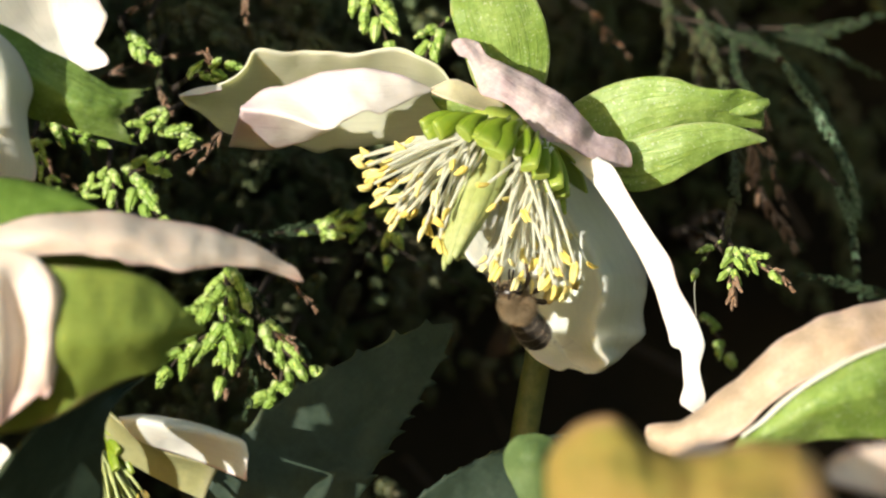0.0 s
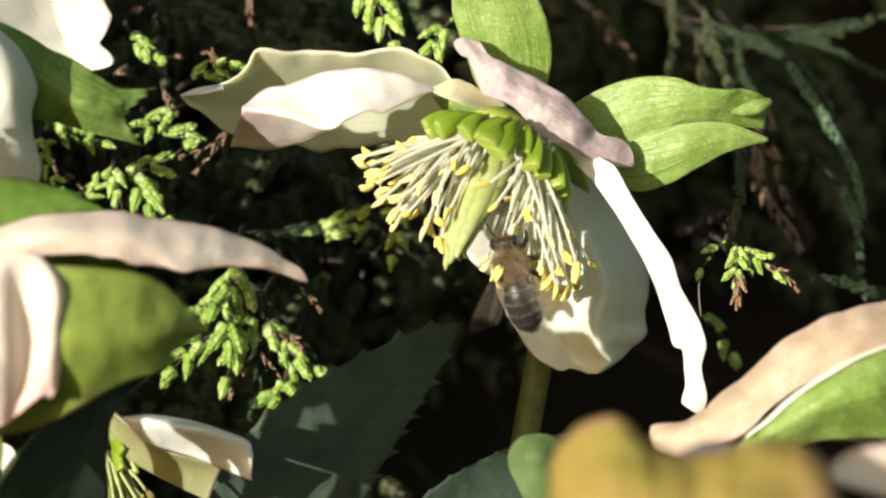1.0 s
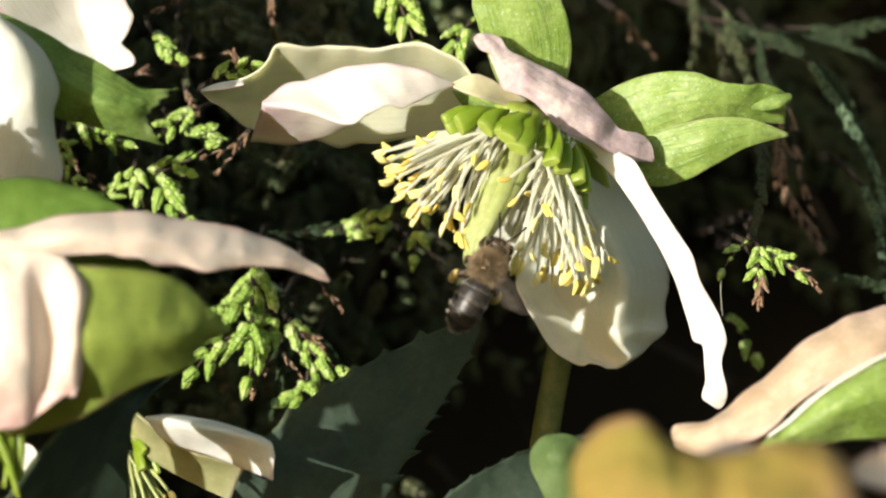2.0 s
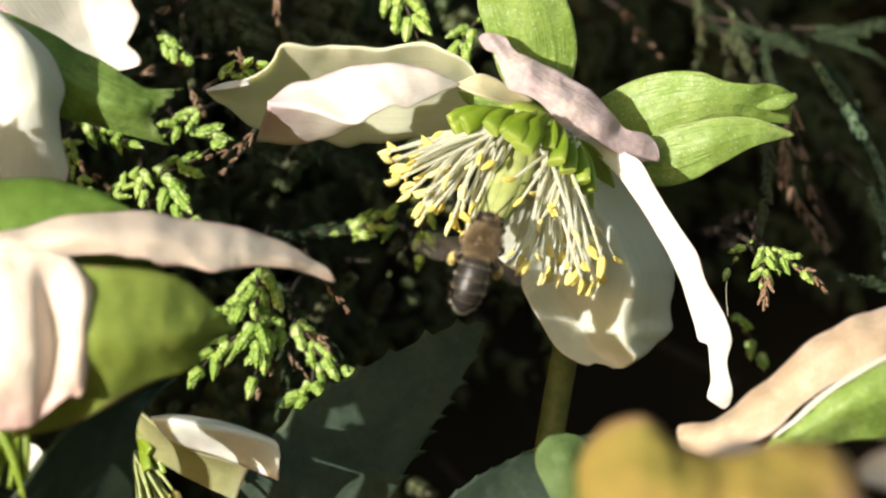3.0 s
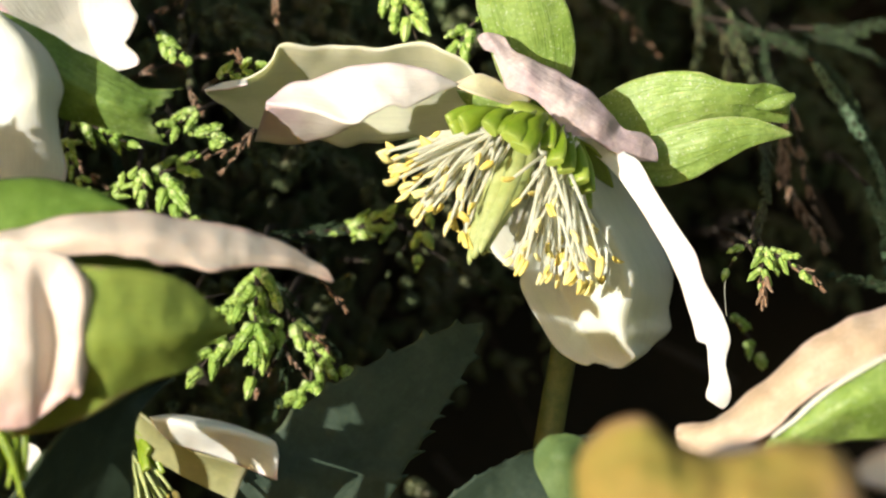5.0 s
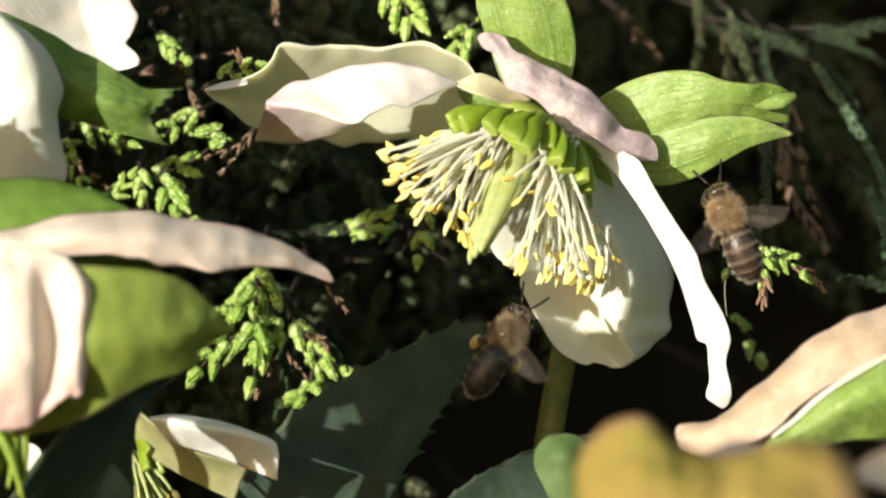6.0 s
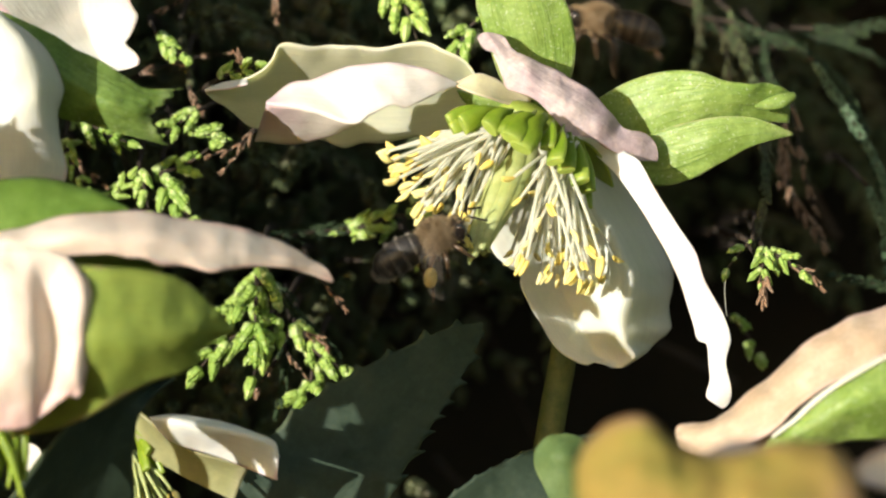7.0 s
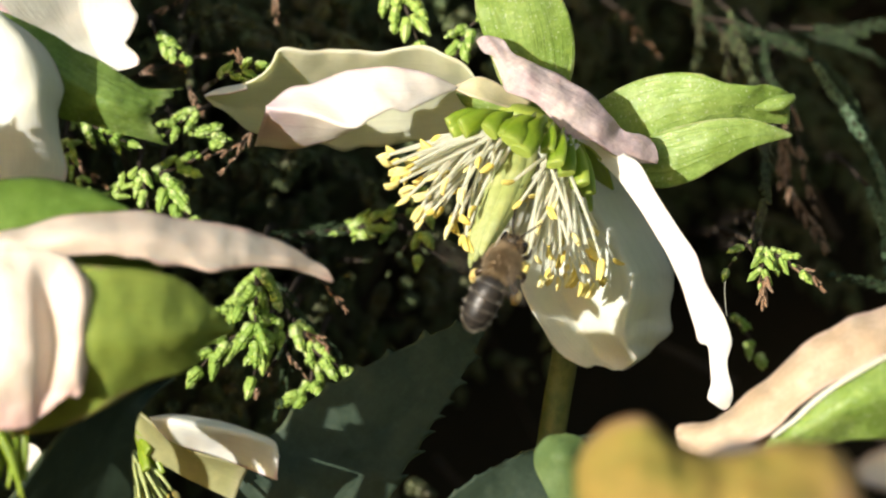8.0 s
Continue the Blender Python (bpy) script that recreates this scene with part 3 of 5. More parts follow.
    part("sepal", loft([
        [(1.66, -4, 20.27), (-0.96, -6, 21.43), (-3.85, -7, 22.28), (-7.14, -8, 22.58), (-10.57, -8, 22.24), (-13.32, -8, 21.62), (-15.72, -8, 20.59), (-18.81, -8, 19.91), (-21.44, -9, 17.74)],
        [(1.66, -4, 20.13), (-0.83, -6.5, 19.07), (-3.36, -8.5, 17.83), (-4.52, -9.5, 17.31), (-6.42, -10.5, 17.55), (-8.79, -11.5, 16.43), (-11.03, -12, 15.12), (-15.95, -11.5, 16.7), (-21.42, -9.5, 17.59)],
        [(1.66, -4, 19.99), (-0.83, -6.3, 18.94), (-3.36, -8.3, 17.7), (-4.52, -9.3, 17.18), (-6.42, -10.2, 17.43), (-8.8, -11, 16.31), (-11.67, -8, 14.69), (-16.45, 0, 13.25), (-23.42, 3, 13.32)]],
        sharp=0.85, ruffle=0.12, waves=5.0, nu=72, nv=30, seed=2, wrinkle=0.12), BLUSH, fl, "cream sepal flushed pink outside, folded over", 0.25)
    part("sepal", loft([
        [(10.85, -1, 18.44), (7.7, -2.5, 20.05), (5.82, -3.5, 21.12), (4.01, -4, 21.44), (1.52, -4, 20.34)],
        [(10.85, -1, 17.05), (7.34, -3.5, 17.86), (4.9, -5, 18.57), (3.18, -5, 19.12), (1.52, -4, 19.99)]], bulge=-0.3, nu=24, nv=12, seed=13, wrinkle=0.08), CLAW, fl, "cream claw of the folded sepal", 0.25)
    part("sepal", loft([
        [(4.32, 0, 26.14), (5.01, -1, 26.58), (6.33, -1, 26.58), (7.58, -1, 25.95), (8.61, -2, 24.37), (10.95, -3, 23.22), (13.93, -3, 21.83), (16.36, -3, 20.17), (18.78, -3, 18.71), (20.31, -3, 16.91), (21.67, -2, 15.21), (22.78, -2, 14.51), (24.63, -1, 14.26), (25.91, -0.5, 13.16), (26.47, -0.5, 11.35)],
        [(4.32, 0, 26), (5.97, -2, 25.21), (8.03, -3.4, 22.92), (11.11, -5.2, 20.43), (14.9, -5.6, 17.86), (18.37, -5, 15.6), (21.9, -3, 13.24), (24.74, -1.6, 12.02), (26.4, -0.5, 11)],
        [(4.32, 0, 25.86), (5.07, -1.5, 24.54), (6.39, -2, 23.89), (7.21, -3, 21.69), (7.54, -4, 19.99), (9.04, -5, 18.99), (11.45, -5.5, 17.86), (13.85, -6, 15.57), (15.71, -6, 13.99), (17.81, -5, 13.46), (20.13, -4, 12.17), (22.04, -3, 11.57), (23.68, -2, 10.83), (26.26, -0.5, 10.73)]],
        ruffle=0.2, waves=4.0, nu=76, nv=26, seed=3, wrinkle=0.26), MAUVE, fl, "mauve back of a folded sepal", 0.25)
    part("sepal", loft([
        [(6.13, 0, 23.98), (6.83, 0, 22.52), (7.58, -1, 20.25)],
        [(8.1, 1, 23.82), (8.45, 1, 22.42), (8.44, 0, 20.29)]], nu=16, nv=8, seed=14, wrinkle=0.05), WHITE, fl, "white inner rim of the folded sepal", 0.2)
    part("sepal", loft([
        [(15.92, 1, 14.04), (20.52, -3, 9.77), (22.65, -5, 6.97), (25.22, -6, 3.1), (27.65, -7, -1.44), (29.3, -7, -5.43), (30.4, -7, -9.01), (30.95, -7, -11.07), (32.12, -7, -11.76), (32.32, -7, -14.37), (32.49, -6.5, -16.18), (32.04, -6, -17.98), (32.87, -6, -18.81), (33.94, -5.5, -19.45)],
        [(17.18, 1, 14.39), (21.53, -3.6, 10.8), (24.51, -6.4, 6.27), (27.21, -7.4, 1.1), (30.06, -8, -4.05), (31.85, -8, -8.17), (32.95, -7.9, -11.6), (33.26, -7.4, -15.05), (33.45, -6.6, -17.83), (34.07, -5.5, -19.45)],
        [(19.24, 0, 14.36), (22.25, -3, 11.85), (24.03, -5, 10.56), (26, -7, 6.88), (28.72, -7.5, 2.4), (30.75, -8, -0.62), (31.78, -8, -4.05), (33.36, -8, -6.8), (34.25, -8, -8.58), (34.87, -8, -11.05), (34.35, -7.5, -13.67), (35.01, -7, -17.12), (34.87, -6, -18.67), (34.21, -5.5, -19.45)]],
        ruffle=0.15, waves=5.0, sharp=0.5, nu=84, nv=18, seed=4, wrinkle=0.12), WHITE, fl, "long white sepal seen along its edge", 0.25)
    part("sepal", loft([
        [(9.89, 3, 14.44), (7.12, 6, 7.83), (5.79, 7, 0.78), (8.2, 7, -2.33), (9.68, 7, -2.9), (9.67, 6.5, -4.59), (10.44, 6, -6.56), (12.06, 6, -9.24), (13.54, 6, -11.64), (15.58, 6, -13.61), (17.63, 6, -14.46), (18.76, 6, -14.03), (19.46, 6, -14.24), (20.87, 6, -14.81)],
        [(12.04, 5, 14.5), (11.77, 9, 7.87), (12.86, 10, 0.78), (14.27, 9.5, -4.19), (16.71, 8, -9.13), (19.15, 7, -13), (21.15, 6, -14.88)],
        [(14.79, 3, 14.65), (17.67, 5, 6.76), (21.09, 4.5, 1.48), (23.09, 3.5, -3.79), (22.04, 3.5, -8.21), (22.48, 4, -11.52), (23.65, 5, -13.44), (22, 6, -14.88)],
        [(18.02, 5, 14.85), (23.29, 13, 7.57), (26.56, 14, 2.58), (28.99, 14, -2.79), (29.07, 14, -4.72), (28.39, 13.5, -7.08), (28.72, 13, -9.65), (28.1, 12, -10.77), (26.77, 11, -11.75), (25.25, 9, -13.12), (23.31, 7, -14.41), (22.28, 6, -14.88)]],
        sharp=0.55, ruffle=0.15, waves=4.0, nu=84, nv=42, seed=5, wrinkle=0.26), CREAM, fl, "broad pale sepal behind the stamens", 0.25)
    part("sepal", loft([
        [(1.67, 0, 19.59), (3.9, -1, 19.13), (6.32, -2, 18.4), (9.77, -3, 17.26)],
        [(3.35, 1, 17.67), (5.3, 0, 17.36), (7.38, -1, 17.05), (9.77, -3, 16.84)]], bulge=-0.3, nu=20, nv=10, seed=6, wrinkle=0.06), LIME, fl, "pale green sepal base", 0.25)
    part("sepal", loft([
        [(15.03, -1, 13.99), (17.78, -2, 12.85), (19.86, -2, 10.49), (20.94, -1, 7.72)],
        [(15.82, 2, 10.57), (17.57, 2, 9.87), (18.95, 1.5, 8.81), (20.87, -1, 7.51)]], nu=20, nv=10, seed=16, wrinkle=0.06), NECTAR, fl, "green base of the long sepal", 0.25)
    # bracts
    part("bract", loft([
        [(19.11, 6, 18.55), (22.2, 4, 20.37), (25.66, 3, 21.6), (28.9, 2, 22.04), (31.85, 1, 21.86), (33.37, 0.8, 21.23), (35.48, 1, 20.53), (38.14, 1, 20.26), (40.03, 2, 20.43), (41.79, 3, 20.12), (42.85, 4, 19.6)],
        [(20.17, 6, 14.17), (24.28, 3.5, 15.86), (29.08, 1.5, 17.55), (33.91, 0.5, 18.35), (38.95, 2.5, 18.14), (43.1, 4.5, 17.65)],
        [(21.58, 6, 9.94), (24.35, 5, 10.63), (27.83, 4.2, 12.16), (31.3, 3.5, 13.9), (35.49, 3.2, 15.43), (39.06, 4, 15.81), (43.11, 5.5, 15.71)]],
        ruffle=0.15, waves=2.0, nu=56, nv=26, seed=7, wrinkle=0.16), LIME, fl, "fresh green bract with a split tip", 0.35)
    part("bract", loft([
        [(20.83, 5, 11.33), (22.9, 4, 12.86), (25.64, 2.6, 14.15), (29.08, 1.4, 15.31), (32.87, 0.6, 16.05), (36.35, 0.5, 16.33), (39.38, 0.8, 15.85), (43.18, 2, 14.35)],
        [(21.19, 5, 10.98), (24.27, 3.2, 11.43), (28.37, 1.2, 11.81), (33.2, 0.2, 13.18), (38.11, 0.6, 14.31), (43.18, 2, 14.21)],
        [(21.54, 5, 10.77), (23.74, 4, 8.92), (26.92, 3, 7.78), (30.65, 2, 8.61), (34.11, 1.4, 10.48), (38.17, 1.4, 12.72), (40.98, 1.7, 13.57), (43.25, 2, 14.07)]],
        ruffle=0.1, waves=2.0, nu=52, nv=24, seed=8, wrinkle=0.16), LIME, fl, "lower lobe of the green bract", 0.35)
    part("bract", loft([
        [(38.69, 1, 17.67), (40.05, 0.4, 18.49), (41.7, 0.2, 19.04), (43.3, 1, 19.21)],
        [(38.69, 1, 17.39), (40.32, 0.4, 17.16), (42.13, 0.3, 17.51), (43.3, 1, 18.37)]], bulge=-0.4, nu=20, nv=10, seed=9, wrinkle=0.06), LIME, fl, "small curled lobe of the bract", 0.3)
    part("bract", loft([
        [(10.28, 5, 16.96), (7.17, 4, 21.14), (5.89, 3, 24.61), (4.83, 2, 27.71), (4.05, 1.5, 30.83), (4.6, 0, 35.62), (7.92, -2, 40.35)],
        [(12.02, 4.5, 16.95), (11.29, 3.2, 21.11), (10.92, 2, 24.56), (10.34, 1, 27.66), (9.63, 0.4, 30.77), (8.77, -1, 35.55), (8.06, -2, 40.35)],
        [(14.15, 5, 16.96), (15.88, 4, 21.29), (16.41, 3, 24.61), (16.03, 2, 27.92), (15.03, 1.5, 30.83), (12.41, 0, 35.62), (8.19, -2, 40.35)]],
        ruffle=0.1, nu=44, nv=24, seed=10, wrinkle=0.16), LIME, fl, "upright pale green bract", 0.35)
    # receptacle and stem
    bm = ball(place((10.53, 0, 16.24)), (0.0046, 0.0042, 0.0018), Matrix.Rotation(0.35, 4, "Y"))
    part("receptacle", bm, NECTAR, fl)
    part("stem", tube([(12.1, 8, 17.41), (15.55, 17, 11.23), (16.39, 21, -2.47), (15.61, 19, -11.85), (13.39, 17, -24.4), (8.0, 14.0, -60.0), (7.0, 14.0, -90.0), (2.0, 10.0, -358.0)], (1.5, 1.5, 1.6, 1.75, 1.8, 1.8, 1.9, 2.4), 14, 56), STEM, fl, "speckled green stem")
    # nectaries round the base
    for base, tip, r in (((5.41, -3, 17.12), (0.83, -5, 15.4), 1.2), ((6.63, -5, 16.85), (1.31, -7, 14.37), 1.1), ((6.95, -7, 16.85), (2.46, -10, 14.97), 1.35), ((8.31, -8, 16.68), (5.58, -12, 14.51), 1.35), ((9.66, -9, 16.51), (7.73, -14, 13.91), 1.3),
                         ((11.03, -9, 16.51), (8.19, -15, 13.2), 1.45), ((12.47, -9, 16.1), (9.34, -15, 12.12), 1.5), ((13.32, -8, 15.51), (12.53, -12, 12.19), 1.0), ((14.58, -7, 14.79), (13.46, -13, 10.54), 1.25), ((15.3, -6, 13.99), (14.9, -10, 9.5), 1.2),
                         ((16.02, -5, 13.46), (16.58, -9, 8.15), 1.35), ((16.77, -3, 13.1), (17.64, -6, 7.1), 1.1), ((17.12, -1, 10.51), (17.47, -3, 5.06), 0.9), ((10.92, 2, 16.52), (4.62, 2, 15.82), 1.4), ((15.82, 2, 12.67), (15.47, 2, 7.77), 1.3)):
        nectary(fl, base, tip, r)
    # carpels: a pale green cone with curling styles
    root, point = np.array((9.75, -4, 14.25)), np.array((4.63, -12, 0.61))
    for k in range(8):
        a = 2 * math.pi * k / 8 + 0.3
        ring = np.array((math.cos(a), 0.9 * math.sin(a), 0.35 * math.cos(a)))
        tip = point + ring * np.array((0.9, 0.8, 0.6)) + np.array((rng.uniform(-0.4, 0.4), 0, rng.uniform(-0.6, 0.6)))
        style = tip + np.array((rng.uniform(-1.2, 0.4), rng.uniform(-0.5, 0.5), rng.uniform(-2.0, -0.8)))
        mid = root * 0.55 + point * 0.45 + ring * 1.8 + np.array((0.3, 0, 0))
        part("carpel", tube([tuple(root + ring * 1.6), tuple(mid), tuple(tip), tuple(style)], (0.8, 1.3, 0.55, 0.12), 10, 22, flat=0.85), CARPEL, fl)
    # stamens: a bundle to either side of the carpels, tips placed to fit the camera's view
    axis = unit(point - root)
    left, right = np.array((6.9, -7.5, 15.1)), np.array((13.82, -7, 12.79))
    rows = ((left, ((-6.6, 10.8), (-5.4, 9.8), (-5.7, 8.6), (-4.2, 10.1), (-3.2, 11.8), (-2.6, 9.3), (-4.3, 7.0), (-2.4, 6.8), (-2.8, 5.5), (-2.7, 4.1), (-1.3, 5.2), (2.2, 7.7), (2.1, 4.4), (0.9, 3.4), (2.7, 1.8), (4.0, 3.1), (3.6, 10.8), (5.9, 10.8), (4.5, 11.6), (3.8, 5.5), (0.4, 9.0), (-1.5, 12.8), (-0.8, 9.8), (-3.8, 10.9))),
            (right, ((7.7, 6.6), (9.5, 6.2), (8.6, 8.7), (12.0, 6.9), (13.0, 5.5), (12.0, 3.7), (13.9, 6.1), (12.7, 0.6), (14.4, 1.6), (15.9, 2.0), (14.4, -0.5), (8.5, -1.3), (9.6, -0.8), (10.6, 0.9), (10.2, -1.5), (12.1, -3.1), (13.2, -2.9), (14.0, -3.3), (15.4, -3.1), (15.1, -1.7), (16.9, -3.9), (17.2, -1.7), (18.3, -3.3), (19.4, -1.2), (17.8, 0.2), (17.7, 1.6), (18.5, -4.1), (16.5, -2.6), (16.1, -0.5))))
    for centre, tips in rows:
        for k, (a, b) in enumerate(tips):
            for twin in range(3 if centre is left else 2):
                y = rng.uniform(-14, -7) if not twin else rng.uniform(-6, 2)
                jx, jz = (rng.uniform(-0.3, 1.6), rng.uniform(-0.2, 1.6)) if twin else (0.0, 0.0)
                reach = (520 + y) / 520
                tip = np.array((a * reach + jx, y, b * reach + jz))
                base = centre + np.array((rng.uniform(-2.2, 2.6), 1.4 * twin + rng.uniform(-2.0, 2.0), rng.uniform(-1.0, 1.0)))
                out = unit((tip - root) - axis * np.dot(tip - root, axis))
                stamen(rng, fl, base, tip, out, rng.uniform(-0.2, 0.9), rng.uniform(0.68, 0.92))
    return fl


FLOWER = main_flower()


# ---- the other flowers and leaves ----
def side_flower():
    fl = thing("hellebore_flower", "half-open hellebore with peach and olive sepals", "flower", "hellebore flowers")
    part("sepal", loft([
        [(-52.5, -56, 1), (-47.63, -55, 2.06), (-43.98, -54, 3.06), (-40.63, -53, 3.82), (-36.72, -51, 4.15), (-32.96, -49, 3.98), (-28.79, -47, 3.36), (-24.45, -45, 2.67), (-21.23, -43, 1.79), (-18.24, -41, 0.58), (-15.57, -40, -0.97), (-13.41, -39, -2.26), (-12.6, -38, -3.55)],
        [(-52.27, -58, 0.06), (-46.12, -57.6, 0.68), (-40.03, -56.4, 1.62), (-32.78, -53.4, 1.31), (-26.11, -49.5, 0.06), (-21.24, -45.6, -0.45), (-16.3, -41.4, -1.73), (-12.6, -38, -3.68)],
        [(-52.27, -58, -1.18), (-45.56, -57, -1.06), (-41.61, -56, -0.87), (-36.41, -55, -0.62), (-33.24, -54, -0.94), (-31.43, -53, -1.82), (-28.55, -51, -1.82), (-26.09, -50, -2.65), (-23.98, -48, -2.28), (-21.86, -46, -1.97), (-18.16, -43, -2.24), (-16.18, -41, -2.57), (-14.32, -39, -3.16), (-12.6, -38, -3.81)]],
        ruffle=0.2, waves=5.2, nu=76, nv=24, seed=21, wrinkle=0.18), PALE, fl, "pale peach sepal with a rosy rim", 0.3)
    part("sepal", loft([
        [(-44.36, -50, -0.32), (-40.12, -48, -0.32), (-35.2, -46, -0.57), (-31.52, -44, -1.85)],
        [(-44.29, -44, -3.76), (-40.54, -43, -3.26), (-36.14, -42, -2.76), (-31.66, -42, -2.24)]], bulge=0.4, nu=26, nv=12, seed=25, wrinkle=0.1), LEAFY, fl, "green inner side below the peach sepal", 0.3)
    part("sepal", loft([
        [(-58.58, -62, 0.06), (-59.19, -62, -9.76), (-56.49, -64, -17.06), (-52.59, -66, -20.02)],
        [(-49.82, -69, 0.06), (-48.89, -72, -7.15), (-48.89, -72, -13.15), (-48.61, -69, -19.41)],
        [(-45.49, -70, 0.06), (-44.15, -72.5, -7.14), (-44.08, -72, -13.15), (-44.98, -69, -19.17)],
        [(-42.82, -69.5, -0.06), (-42.27, -69.6, -7.19), (-41.84, -69, -12.03), (-43.1, -68.5, -17.98)],
        [(-40.68, -68.5, -0.67), (-38.76, -71, -4.76), (-39.13, -71, -10.77), (-40.22, -69.5, -15.76)],
        [(-40.36, -68, -0.91), (-37.73, -69, -4.17), (-37.97, -69, -9.61), (-38.57, -69, -15.05), (-39.78, -69, -15.96)]],
        ruffle=0.2, waves=1.5, nu=48, nv=44, seed=22, wrinkle=0.3), ROSY, fl, "blush-pink drooping sepal", 0.3)
    part("sepal", loft([
        [(-46.96, -61.5, -1.48), (-39.02, -68, -1.76), (-31.77, -66, -2.37), (-27.82, -63, -3.62), (-25.10, -61, -6.46), (-22.91, -58, -8.73)],
        [(-46.76, -63.5, -10.34), (-38.25, -70, -9.89), (-31.75, -68, -9.52), (-26.83, -64, -9.11), (-22.91, -58, -8.79)],
        [(-47.16, -59.5, -20.62), (-41.42, -61.5, -19.43), (-36.23, -65, -16.96), (-31.42, -64, -14.36), (-28.58, -62.5, -13.43), (-26.58, -61, -12.24), (-26.83, -61, -11.13), (-25.06, -59.5, -10.06), (-22.91, -58, -8.92)]],
        ruffle=0.2, waves=3.0, nu=60, nv=28, seed=23, wrinkle=0.22), OLIVE, fl, "olive green sepal lit from behind", 0.3)
    part("sepal", loft([
        [(-54.67, -48, 6.71), (-50.24, -48, 7.53), (-47.08, -48, 7.85), (-43.6, -48, 7.66), (-40.12, -48, 6.77), (-37.46, -48, 5.69), (-35.44, -48, 4.11)],
        [(-53.98, -54, 0.06), (-48.98, -54, 0.69), (-44.08, -53, 1.82), (-39.86, -51, 2.83), (-35.44, -48, 3.86)]], bulge=-1.2, nu=40, nv=18, seed=24, wrinkle=0.15), LEAFY, fl, "smooth green sepal on top", 0.3)
    part("receptacle", ball(place((-56, -54, -7.5)), (0.005, 0.005, 0.006)), NECTAR, fl)
    part("stem", tube([(-56, -54, -7.5), (-60, -52, -40), (-60, -40, -140), (-54, -30, -358)], (1.6, 1.7, 1.9, 2.3), 10, 30), STEM, fl)
    rng = random.Random(3)
    for k in range(9):
        base = np.array((-50, -54, -15.6)) + np.array((rng.uniform(-2, 2), rng.uniform(-2, 2), 0))
        tip = np.array((-47.8, -56, -26)) + np.array((rng.uniform(-5, 3), rng.uniform(-3, 3), rng.uniform(-2.5, 2)))
        part("carpel", tube([tuple(base), tuple(base * 0.5 + tip * 0.5 + np.array((0.8, 0, 0))), tuple(tip)], (0.6, 0.6, 0.2), 7, 10), NECTAR, fl)
    return fl


def upper_flower():
    fl = thing("hellebore_flower", "white hellebore flower with a toothed green bract", "flower", "hellebore flowers")
    part("sepal", loft([
        [(-56.01, -25, 27.94), (-57.23, -23, 21.39), (-57.23, -23, 14.06), (-56.01, -25, 6.37)],
        [(-53.58, -29, 27.71), (-52.6, -32, 21), (-52.6, -32, 13.8), (-52.26, -29, 6.32)],
        [(-52.26, -29, 27.84), (-48.57, -33, 23.57), (-47.17, -34, 18.96), (-47.27, -33, 14.43), (-47.99, -29, 6.32)],
        [(-51.82, -27, 27.3), (-48.91, -27, 25.45), (-46.73, -27, 23.46), (-45.34, -27, 21.35), (-44.48, -27, 18.7), (-45.21, -27, 15.93), (-45.01, -27, 13.15), (-44.22, -27, 10.51), (-44.08, -27, 8.53), (-45.21, -27, 6.34)]],
        ruffle=0.15, waves=2.0, nu=48, nv=30, seed=31, wrinkle=0.22), WHITE_SHADED, fl, "broad white sepal in dappled light", 0.3)
    part("sepal", loft([
        [(-57.25, -14, 38.73), (-56.34, -10, 32.89), (-53.92, -7, 28.95), (-50.18, -3, 26.68), (-46.29, 0, 24.61), (-41.65, 3, 21.95)],
        [(-45.4, -10, 39.04), (-44.98, -3, 34.03), (-44.69, 0, 30.05), (-44.19, 1.5, 27.34), (-42.87, 2.5, 24.24), (-41.37, 3, 21.88)],
        [(-40.77, -8, 39.19), (-39.29, -4, 33.27), (-38.33, -2, 30.07), (-37.57, -1, 28.46), (-38.55, 0, 26.56), (-39.22, 0.5, 25.33), (-37.86, 1, 23.96), (-37.61, 1.5, 23), (-39.05, 2, 22.32), (-41.09, 3, 21.88)]],
        sharp=0.7, ruffle=0.2, waves=3.0, nu=60, nv=26, seed=32, wrinkle=0.14), WHITE, fl, "bright white wavy sepal", 0.3)
    part("bract", loft([
        [(-54.34, -22, 28.77), (-49.67, -22, 26.91), (-46.33, -22, 25.3), (-43.66, -22, 23.57), (-40.24, -23, 22.05), (-37.25, -23, 20.06), (-35.05, -23, 18.86), (-31.51, -22, 19.09)],
        [(-54.34, -22, 28.51), (-48.81, -24, 24), (-44.97, -26, 20.6), (-41.33, -26, 18.28), (-37.68, -26, 16.62), (-34.58, -24, 15.63)],
        [(-54.34, -22, 28.37), (-49, -22, 22.1), (-45.84, -23, 18.72), (-45.24, -23, 15.66), (-42.24, -23, 14.99), (-37.91, -23, 13.66), (-32.98, -22, 12.35)]],
        sharp=0.6, fringe=0.8, points=7.0, ruffle=0.2, waves=3.0, nu=56, nv=40, seed=33, wrinkle=0.35), FROND_GREEN, fl, "green bract with a toothed tip", 0.35)
    part("receptacle", ball(place((-68, -12, 36)), (0.005, 0.005, 0.004)), NECTAR, fl)
    part("stem", tube([(-68, -12, 36), (-72, -12, 16), (-72, -20, -100), (-66, -16, -358)], (1.6, 1.7, 1.9, 2.3), 10, 30), STEM, fl)
    return fl


def low_flower():
    rng = random.Random(8)
    fl = thing("hellebore_flower", "small white hellebore flower hanging among leaves", "flower", "hellebore flowers")
